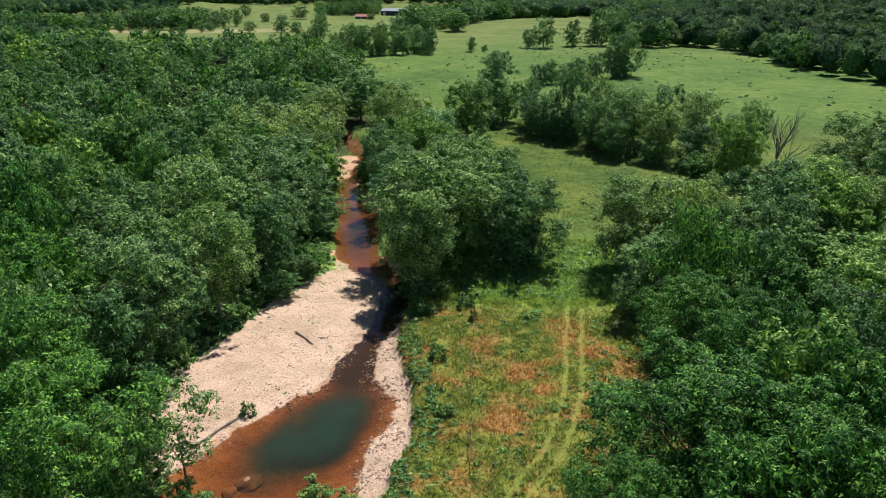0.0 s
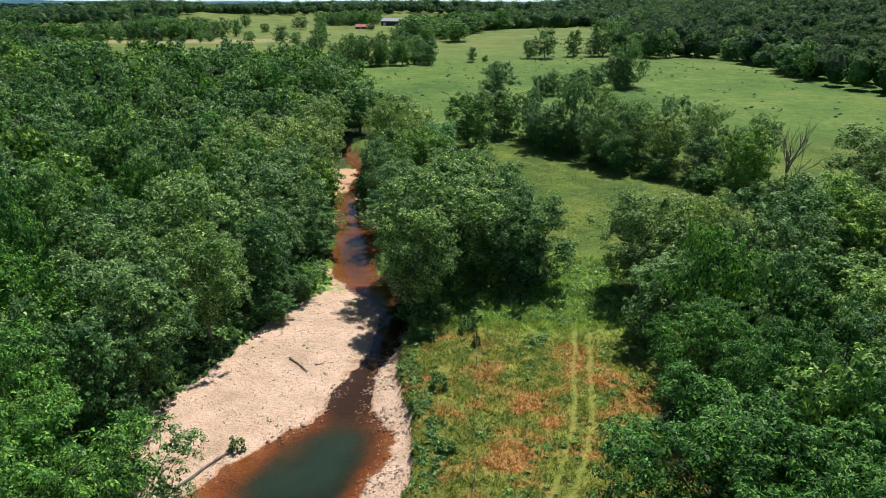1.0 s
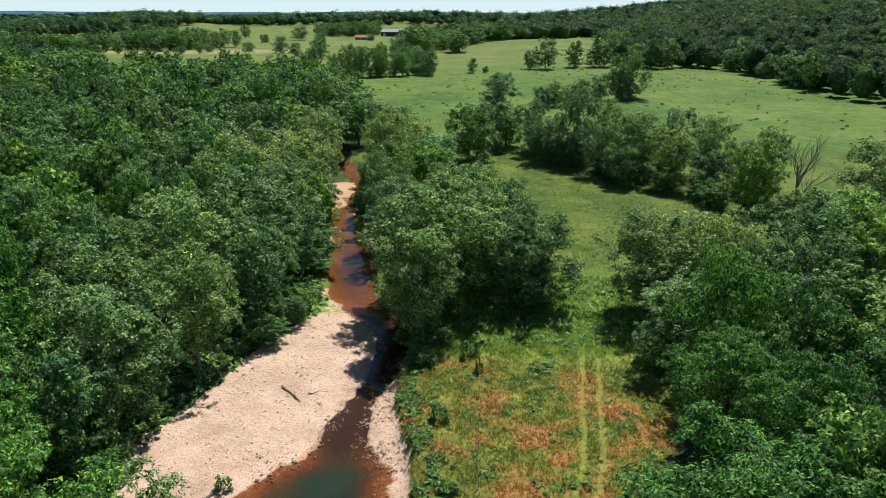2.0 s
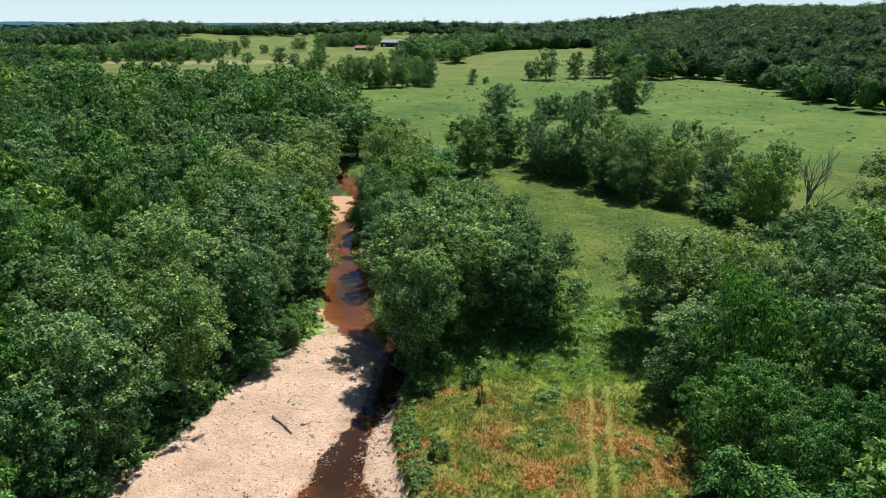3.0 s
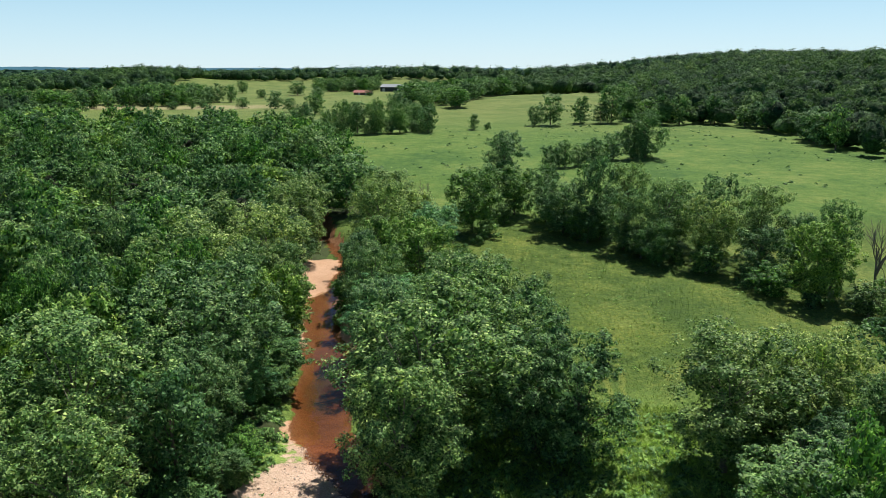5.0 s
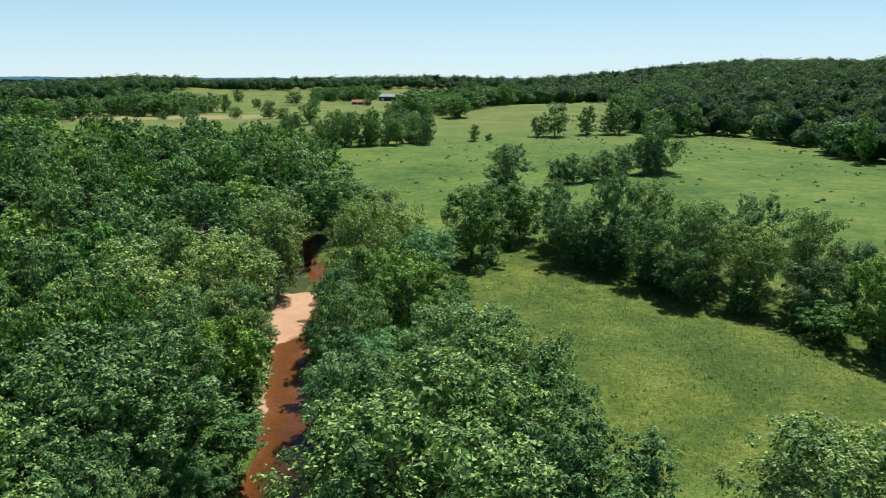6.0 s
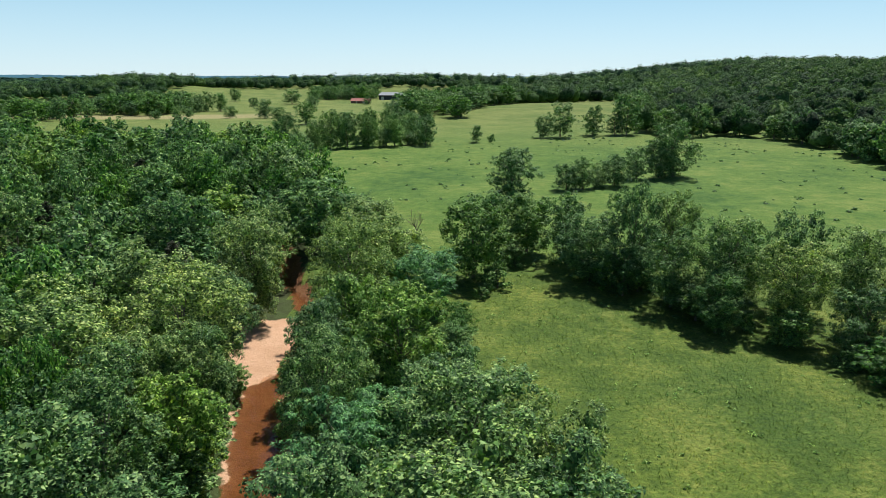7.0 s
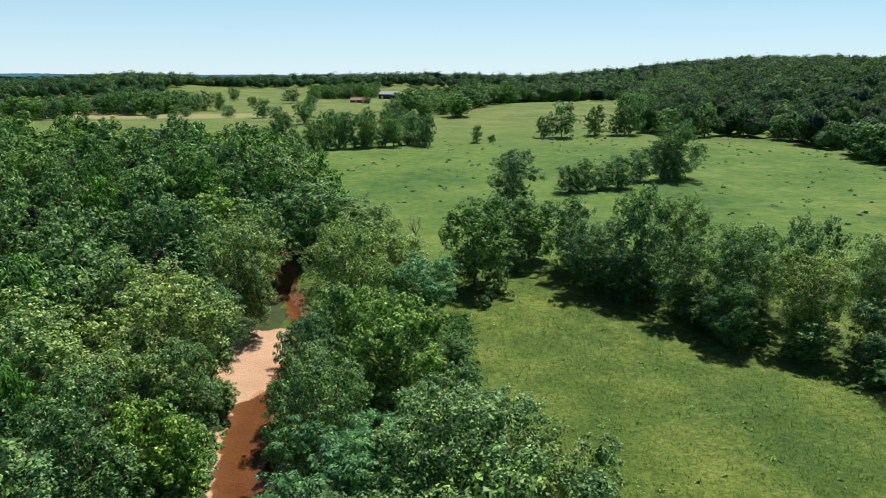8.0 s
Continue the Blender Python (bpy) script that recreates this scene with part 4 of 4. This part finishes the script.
near_box = lambda x, y: ((x > -235) & (x < -25) & (y >= 250) & (y < 352)) | ((x > -80) & (x < -18) & (y < 135)) | ((x > -130) & (x < -18) & (y >= 135) & (y < 250)) | ((x > 10) & (x < 90) & (y < 106))  # noqa: E731
MIX_FAR = leaf_material("far_wood_leaves", (0.036, 0.088, 0.042), (0.076, 0.160, 0.066), (0.135, 0.240, 0.095), 0.65, 0.2, 0.12, True)
# bluer green for the farthest woods: distance haze painted into the leaf colour
MIX_HAZED = leaf_material("hazed_wood_leaves", (0.028, 0.078, 0.050), (0.056, 0.122, 0.078), (0.095, 0.170, 0.102), 0.75, 0.1, 0.05, True)
stuff_wood("creek_woodland", lambda x, y: band(30, 250)(x, y) & ~near_box(x, y), -220, 200, 30, 250, 9.0, 500, 0.75, MIX_FAR, "mixed green woodland canopy behind the creek", 31)
stuff_wood("valley_woodland", lambda x, y: band(250, 520)(x, y) & ~near_box(x, y), -420, 420, 250, 520, 10.0, 460, 0.95, MIX_FAR, "mixed green woodland canopy across the valley", 32)
stuff_wood("hill_woodland", band(520, 1100), -800, 800, 520, 1100, 14.0, 190, 1.45, MIX_FAR, "distant wooded hills of dark green canopy", 33)
stuff_wood("distant_woodland", band(1100, 1500), -1100, 1100, 1100, 1500, 17.0, 40, 2.2, MIX_HAZED, "far wooded ridges of green canopy", 34, 15)
stuff_wood("horizon_woodland", band(1500, 2600), -1800, 1800, 1500, 2600, 30.0, 0, 2.4, MIX_HAZED, "woods along the horizon", 35, 15)


# ---- bushes and low growth ----
def thicket(group, a, b, many, spread, tall, seed, level=1):
    """Bushes and low young trees along a line on the plan."""
    rng = random.Random(seed)
    for n in range(many):
        f = (n + rng.random()) / many
        x, y = a[0] + (b[0] - a[0]) * f + rng.uniform(-spread, spread), a[1] + (b[1] - a[1]) * f + rng.uniform(-spread, spread)
        h = tall * rng.choice((0.45, 0.7, 1.0, 1.5))
        kind = "bush" if h < 3.4 else rng.choice(("elm", "walnut", "sycamore"))
        plant(kind, level if kind == "bush" else max(level, 1), x, y, h, h * rng.uniform(0.5, 0.8), group, rng.randrange(3))


thicket("hedgerow bushes", (18, 187), (42, 154), 12, 1.5, 3.6, 1, 2)
thicket("hedgerow bushes", (42, 154), (66, 118), 12, 1.5, 3.4, 2, 2)
thicket("bushes by the creek bend", (-3, 82.5), (7, 89.5), 5, 0.9, 1.3, 3, 0)
thicket("bushes by the creek bend", (-3.6, 76), (-6.0, 93), 9, 0.8, 2.4, 13, 1)
thicket("bushes beside the track", (20, 72), (20.5, 90), 6, 0.8, 1.8, 4)
thicket("bushes beside the track", (21, 94), (50, 103), 9, 1.0, 3.0, 5)
thicket("bushes along the gravel bar", (-29.3, 53), (-26.2, 73), 9, 0.6, 1.9, 6)
thicket("bushes along the gravel bar", (-24.4, 77), (-18.2, 96), 11, 0.6, 2.4, 7)
thicket("bushes on the creek bank", (-20.6, 101), (-22.6, 122), 10, 0.5, 2.8, 8)
thicket("bushes on the creek bank", (-8.6, 103), (-10.8, 122), 9, 0.6, 2.6, 9)
thicket("bushes on the creek bank", (-17, 130), (-18.5, 160), 9, 0.8, 3.4, 10)
thicket("bushes on the creek bank", (-25, 126), (-30, 146), 8, 0.8, 3.4, 11)
thicket("bushes on the creek bank", (-11.5, 127), (-8.5, 146), 9, 1.2, 3.2, 15)
thicket("bushes of the field belt", (-70, 342), (-16, 372), 14, 3.0, 3.2, 16, 2)
thicket("bushes on the creek bank", (-21.6, 103), (-26.5, 136), 12, 0.8, 4.0, 17)
thicket("bushes of the meadow edge", (2, 172), (10, 194), 9, 1.2, 2.8, 12)
thicket("bushes of the meadow edge", (4, 118), (-1, 165), 12, 1.2, 2.4, 14)
for bx, by, bh, br in ((-1.6, 66.3, 1.7, 1.0), (-0.6, 56.2, 1.2, 0.9), (8.8, 76.8, 0.7, 1.3), (1.2, 79.0, 1.9, 1.1), (-18.6, 57.9, 1.3, 0.8), (2.1, 75.2, 1.3, 0.5), (-10.0, 46.0, 2.2, 1.6), (-20.0, 45.2, 2.4, 1.6), (-22.2, 45.6, 3.0, 1.9), (-18.6, 44.6, 2.0, 1.5), (-26.6, 45.5, 3.0, 2.0), (-28.0, 49.5, 3.6, 2.4), (-25.8, 51.5, 2.6, 1.8), (-27.6, 54.0, 3.4, 2.2), (-7.6, 45.2, 1.6, 1.2)):
    plant("bush", 0, bx, by, bh, br, "single bushes in the grass", 1)


# ---- logs, stones, fence ----
STONE = rough_material("pale_creek_stone", (0.30, 0.22, 0.17), (0.62, 0.52, 0.45), 2.0)
SHORE_STONE = rough_material("mixed_creek_stone", (0.24, 0.14, 0.09), (0.62, 0.50, 0.42), 0.9)
RUSTY_STONE = rough_material("rusty_creek_stone", (0.22, 0.10, 0.05), (0.45, 0.25, 0.14), 1.5)


def log_thing(name, a, b, w, seed, label):
    rng = random.Random(seed)
    a, b = Vector((*a, float(height(*a)) + w * 0.8)), Vector((*b, float(height(*b)) + w * 0.8))
    thing = new(name)
    thing.matrix_basis = Matrix.Translation(a)
    mids = [a.lerp(b, f) - a + Vector((rng.uniform(-0.1, 0.1), rng.uniform(-0.1, 0.1), rng.uniform(0, 0.05))) for f in (0, 0.25, 0.5, 0.75, 1)]
    part("stem", mesh_from("stem", *tube(mids, [w, w * 0.95, w * 0.8, w * 0.65, w * 0.4], 9), [DEAD_WOOD]), thing)
    for k in range(4):
        s = mids[1].lerp(mids[4], rng.random())
        e = s + Vector((rng.uniform(-0.8, 0.8), rng.uniform(-0.8, 0.8), rng.uniform(0.1, 0.5)))
        part("branch", mesh_from("branch", *tube([s, s.lerp(e, 0.5) + Vector((0, 0, 0.05)), e], [w * 0.3, w * 0.22, w * 0.08], 5), [DEAD_WOOD]), thing)
    return tagged(thing, label, "log")


log_thing("driftwood_log", (-17.6, 73.8), (-15.4, 71.4), 0.13, 1, "short dark driftwood log lying on pale gravel")
log_thing("driftwood_stick", (-14.9, 72.9), (-14.2, 73.2), 0.07, 2, "small dark driftwood stick lying on pale gravel")
log_thing("fallen_log", (-21.9, 52.3), (-18.9, 57.8), 0.12, 3, "long fallen trunk lying at the edge of the pool")
log_thing("fallen_log", (-13.2, 118.0), (-17.6, 114.5), 0.16, 4, "dark fallen limb lying across the shallow creek")
log_thing("fallen_log", (-13.6, 109.0), (-16.8, 108.0), 0.1, 5, "dark fallen limb lying across the shallow creek")


def boulder(x, y, w, seed, mat, label, lift):
    bm = bmesh.new()
    bmesh.ops.create_icosphere(bm, subdivisions=3, radius=1)
    for v in bm.verts:
        f = 1 + 0.3 * noise.noise(v.co * 1.3 + Vector((seed, 0, 0))) + 0.08 * noise.noise(v.co * 4)
        v.co = Vector((v.co.x * w * f, v.co.y * w * 0.75 * f, v.co.z * w * 0.5 * f))
    me = bpy.data.meshes.new("boulder")
    bm.to_mesh(me)
    bm.free()
    me.materials.append(mat)
    me.polygons.foreach_set("use_smooth", np.ones(len(me.polygons), bool))
    ob = new("boulder", me)
    ob.matrix_basis = pose(x, y, float(height(x, y)) + lift, 0, 0, 40 * seed)
    return tagged(ob, label, "boulder", "boulders in the pool")


boulder(-16.2, 48.6, 1.15, 1, RUSTY_STONE, "rounded tan boulder half sunk in the pool", 0.12)
boulder(-17.3, 47.4, 0.7, 2, RUSTY_STONE, "rusty boulder at the edge of the pool", 0.06)


def pebbles(name, test, many, lo, hi, mat, label, seed, box):
    """Loose stones, each a small rough solid, in one mesh."""
    rng = np.random.RandomState(seed)
    x, y = rng.uniform(box[0], box[1], many * 6), rng.uniform(box[2], box[3], many * 6)
    keep = np.where(test(x, y))[0][:many]
    x, y, k = x[keep], y[keep], len(keep)
    s = lo + (hi - lo) * rng.rand(k) ** 3
    base = np.array([(1, 0, 0), (0, 1, 0), (-1, 0, 0), (0, -1, 0), (0, 0, 0.8), (0, 0, -0.8)])
    faces = np.array([(0, 1, 4), (1, 2, 4), (2, 3, 4), (3, 0, 4), (1, 0, 5), (2, 1, 5), (3, 2, 5), (0, 3, 5)])
    a = rng.uniform(0, 6.3, k)
    v = base[None] * rng.uniform(0.6, 1.2, (k, 6, 1)) * s[:, None, None]
    vx, vy = v[..., 0] * np.cos(a)[:, None] - v[..., 1] * np.sin(a)[:, None], v[..., 0] * np.sin(a)[:, None] + v[..., 1] * np.cos(a)[:, None]
    verts = np.stack([vx + x[:, None], vy + y[:, None], v[..., 2] * 0.7 + (height(x, y) + s * 0.25)[:, None]], 2).reshape(-1, 3)
    f = (faces[None] + 6 * np.arange(k)[:, None, None]).reshape(-1, 3)
    tagged(new(name, mesh_from(name, verts, f, [mat])), label, "stones", kind="stuff")


def on_bar(x, y):
    wl_, wr_, bl, br = creek(x, y)
    return (x > bl) & (x < wl_ + 0.3) | (x > wr_ - 0.3) & (x < br)


def at_shore(x, y):
    wl_, wr_, bl, br = creek(x, y)
    return ((abs(x - wl_) < 0.7) | (x > wr_ - 1.2) & (x < br + 0.3)) & (rnd_mask(x, y))


def rnd_mask(x, y):
    return waves(x, y, 6, 17) > -0.4


pebbles("gravel_stones", on_bar, 5200, 0.03, 0.13, STONE, "loose pale stones strewn over the gravel bar", 41, (-31, -3, 40, 100))
pebbles("shore_stones", at_shore, 3000, 0.05, 0.22, SHORE_STONE, "pale and rusty stones along the water's edge", 42, (-27, -3, 40, 100))

POST = rough_material("dark_green_steel", (0.015, 0.05, 0.05), (0.03, 0.09, 0.085), 8.0, 0.5, 0.3)
WIRE = rough_material("fence_wire", (0.12, 0.12, 0.11), (0.22, 0.21, 0.2), 9.0, 0.5, 0.6)
fence = tagged(new("wire_fence"), "old wire fence on green steel posts in tall grass", "fence")
fence.matrix_basis = Matrix.Translation((2.1, 75.0, 0))
post_tops = []
for k in range(7):
    px, py = 2.1 - 0.12 * k, 75.0 - 4.6 * k
    g = float(height(px, py))
    tall = 1.9 if k == 0 else 1.25
    bm = bmesh.new()
    bmesh.ops.create_cube(bm, size=1, matrix=Matrix.Translation((px - 2.1, py - 75, g + tall / 2 - 0.2)) @ Matrix.Diagonal((0.1 if k == 0 else 0.05, 0.1 if k == 0 else 0.05, tall + 0.4, 1)))
    me = bpy.data.meshes.new("post")
    bm.to_mesh(me)
    bm.free()
    me.materials.append(POST)
    part("post", me, fence)
    post_tops.append(Vector((px - 2.1, py - 75, g)))
for up in (0.4, 0.75, 1.1):
    part("wire", mesh_from("wire", *tube([p + Vector((0, 0, up)) for p in post_tops], [0.008] * 7, 4), [WIRE]), fence)


# ---- farm buildings ----
METAL_ROOF = rough_material("pale_metal_roof", (0.34, 0.38, 0.42), (0.46, 0.50, 0.54), 0.6, 0.4, 0.5)
NAVY = rough_material("dark_blue_siding", (0.02, 0.03, 0.05), (0.035, 0.05, 0.075), 1.2, 0.6)
RED = rough_material("faded_red_roof", (0.32, 0.07, 0.06), (0.45, 0.14, 0.11), 0.8, 0.6)
BROWN = rough_material("weathered_wall", (0.14, 0.08, 0.06), (0.26, 0.17, 0.13), 1.2)
WHITE = rough_material("white_trim", (0.68, 0.68, 0.66), (0.8, 0.8, 0.78), 2.0, 0.6)


def box_mesh(name, lo, hi, mat):
    bm = bmesh.new()
    c, d = [(a + b) / 2 for a, b in zip(lo, hi)], [b - a for a, b in zip(lo, hi)]
    bmesh.ops.create_cube(bm, size=1, matrix=Matrix.Translation(c) @ Matrix.Diagonal((*d, 1)))
    me = bpy.data.meshes.new(name)
    bm.to_mesh(me)
    bm.free()
    me.materials.append(mat)
    return me


def slab(name, pts, thick, mat):
    v = [Vector(p) for p in pts]
    k = len(v)
    verts = v + [p - Vector((0, 0, thick)) for p in v]
    faces = [tuple(range(k)), tuple(reversed(range(k, 2 * k)))] + [(i, i + k, (i + 1) % k + k, (i + 1) % k) for i in range(k)]
    return mesh_from(name, verts, faces, [mat])


def farm_building(name, x, y, turn, long, deep, eave, ridge, wall, roof, label, openings):
    thing = new(name)
    thing.matrix_basis = pose(x, y, float(height(x, y)) - 0.2, 0, 0, turn)
    a, b = long / 2, deep / 2
    part("wall", box_mesh("wall", (-a, -b, -0.6), (a, -b + 0.3, eave), wall), thing)
    part("wall", box_mesh("wall", (-a, b - 0.3, -0.6), (a, b, eave), wall), thing)
    for s in (-1, 1):
        x0, x1 = sorted((s * a, s * (a - 0.3)))
        prof = [(-b + 0.31, -0.6), (b - 0.31, -0.6), (b - 0.31, eave), (0, ridge - 0.15), (-b + 0.31, eave)]
        verts = [(x0, p, q) for p, q in prof] + [(x1, p, q) for p, q in prof]
        faces = [(4, 3, 2, 1, 0), (5, 6, 7, 8, 9)] + [(i, (i + 1) % 5, (i + 1) % 5 + 5, i + 5) for i in range(5)]
        part("gable_wall", mesh_from("gable_wall", verts, faces, [wall]), thing)
        part("roof_panel", slab("roof_panel", [(-a - 0.6, 0, ridge), (a + 0.6, 0, ridge), (a + 0.6, s * (b + 0.6), eave + 0.02), (-a - 0.6, s * (b + 0.6), eave + 0.02)][:: -s], 0.12, roof), thing)
    for ox, w, h, z0 in openings:
        part("door", box_mesh("door", (ox - w / 2, -b - 0.06, z0), (ox + w / 2, -b - 0.003, z0 + h), WHITE), thing, "pale door")
    return tagged(thing, label, "building")


farm_building("barn", -76.5, 872, -18, 26, 15, 5.0, 8.0, NAVY, METAL_ROOF, "long dark blue barn with a pale metal roof", ((-9, 3, 3.4, 0), (8.5, 2.4, 3.2, 0)))
farm_building("farmhouse", -99, 782, -6, 17, 9, 2.6, 5.0, BROWN, RED, "low farmhouse with a faded red roof", ((-3, 1.2, 2.1, 0.3), (4, 2.0, 1.4, 0.9)))


# ---- grass ----
def grass(name, test, many, lo, hi, width, label, seed, box, blades=3):
    """Upright pointed blades in tufts, one mesh."""
    rng = np.random.RandomState(seed)
    x, y = rng.uniform(box[0], box[1], many), rng.uniform(box[2], box[3], many)
    keep = test(x, y)
    x, y = np.repeat(x[keep], blades), np.repeat(y[keep], blades)
    k = len(x)
    x, y = x + rng.normal(0, 0.12, k), y + rng.normal(0, 0.12, k)
    h = rng.uniform(lo, hi, k) * (1 + 0.35 * waves(x, y, 3.5, 19))
    z = height(x, y) - 0.03
    a = rng.uniform(0, 2 * np.pi, k)
    lean = rng.normal(0, 0.75, (k, 2)) * h[:, None]
    w = width * rng.uniform(0.6, 1.4, k)
    p0 = np.stack([x - np.cos(a) * w, y - np.sin(a) * w, z], 1)
    p1 = np.stack([x + np.cos(a) * w, y + np.sin(a) * w, z], 1)
    p2 = np.stack([x + lean[:, 0], y + lean[:, 1], z + h], 1)
    v = np.stack([p0, p1, p2], 1).reshape(-1, 3)
    tagged(new(name, mesh_from(name, v, np.arange(3 * k).reshape(-1, 3), [GRASS])), label, "grass", kind="stuff")


def on_grass(x, y):
    wl_, wr_, bl, br = creek(x, y)
    return (x > br + 0.2) & ~in_woods(x, y)


def off_track(x, y):
    r = np.interp(y, RUT_Y, RUT_X)
    return on_grass(x, y) & (np.minimum(abs(x - r), abs(x - r - 1.6)) > 0.3)


grass("strip_grass", off_track, 22000, 0.12, 0.4, 0.05, "rough unmown grass with rusty seed heads", 51, (-6, 21, 38, 86))
grass("lush_grass", on_grass, 8000, 0.2, 0.6, 0.06, "tall lush green grass below the trees", 52, (-5, 22, 80, 104))
grass("meadow_grass", on_grass, 60000, 0.12, 0.34, 0.04, "olive green meadow grass", 53, (-4, 60, 100, 205), 1)


def weeds(name, test, many, box, tall, label, seed, leaves=26, kind="bush"):
    """Leafy weed clumps standing out of the grass, one mesh."""
    rng = np.random.RandomState(seed)
    x, y = rng.uniform(box[0], box[1], many), rng.uniform(box[2], box[3], many)
    keep = test(x, y)
    x, y = x[keep], y[keep]
    k = len(x)
    size = tall * rng.uniform(0.5, 1.5, k)
    e = unit(rng.normal(size=(k, leaves, 3))) * rng.uniform(0.3, 1.2, (k, leaves, 1)) * np.array([1, 1, 0.8])
    e[..., 2] = abs(e[..., 2])
    P = np.stack([x, y, height(x, y)], 1)[:, None] + e * (size * 0.5)[:, None, None]
    N = e + np.array([0, 0, 0.8]) + 0.4 * rng.normal(size=e.shape)
    length = np.repeat(size, leaves) * rng.uniform(0.3, 0.6, k * leaves)
    v, f = kites(P.reshape(-1, 3), N.reshape(-1, 3), length, length * 0.5, rng, 0.2)
    tagged(new(name, mesh_from(name, v, f, [LEAVES[kind]])), label, "weeds", kind="stuff")


weeds("strip_weeds", lambda x, y: off_track(x, y) & (waves(x, y, 7, 61) > -0.1), 700, (-5, 20, 40, 84), 0.6, "green leafy weeds among the rough grass", 62)
weeds("bank_weeds", lambda x, y: on_grass(x, y) & (x < np.interp(y, BAR_Y, BANK_R) + 2.2), 1400, (-8, 4, 42, 86), 0.7, "green weeds along the creek bank", 63)
weeds("bar_weeds", lambda x, y: on_bar(x, y) & (waves(x, y, 8, 65) > 0.5), 700, (-28, -3, 42, 99), 0.35, "sparse green weeds on the gravel", 64, 14)
weeds("wood_undergrowth", lambda x, y: (x < np.interp(y, BAR_Y, BAR_L) - 0.4) & (x > np.interp(y, BAR_Y, BAR_L) - 9) & (np.abs(y - 110) > 3), 5200, (-42, -16, 44, 150), 1.0, "leafy undergrowth at the edge of the wood", 70, 22)
weeds("lush_weeds", on_grass, 700, (-4, 22, 82, 102), 0.9, "tall leafy weeds below the trees", 66)
weeds("pasture_weeds", lambda x, y: on_grass(x, y) & (waves(x, y, 60, 23, 1) > -0.2), 620, (-40, 140, 205, 400), 1.0, "darker weeds dotted over the pasture", 69, 44, "oak")
weeds("meadow_weeds", lambda x, y: on_grass(x, y) & (waves(x, y, 15, 68) > 0.3), 1500, (0, 60, 102, 205), 0.5, "scattered green weeds in the meadow", 67, 18)
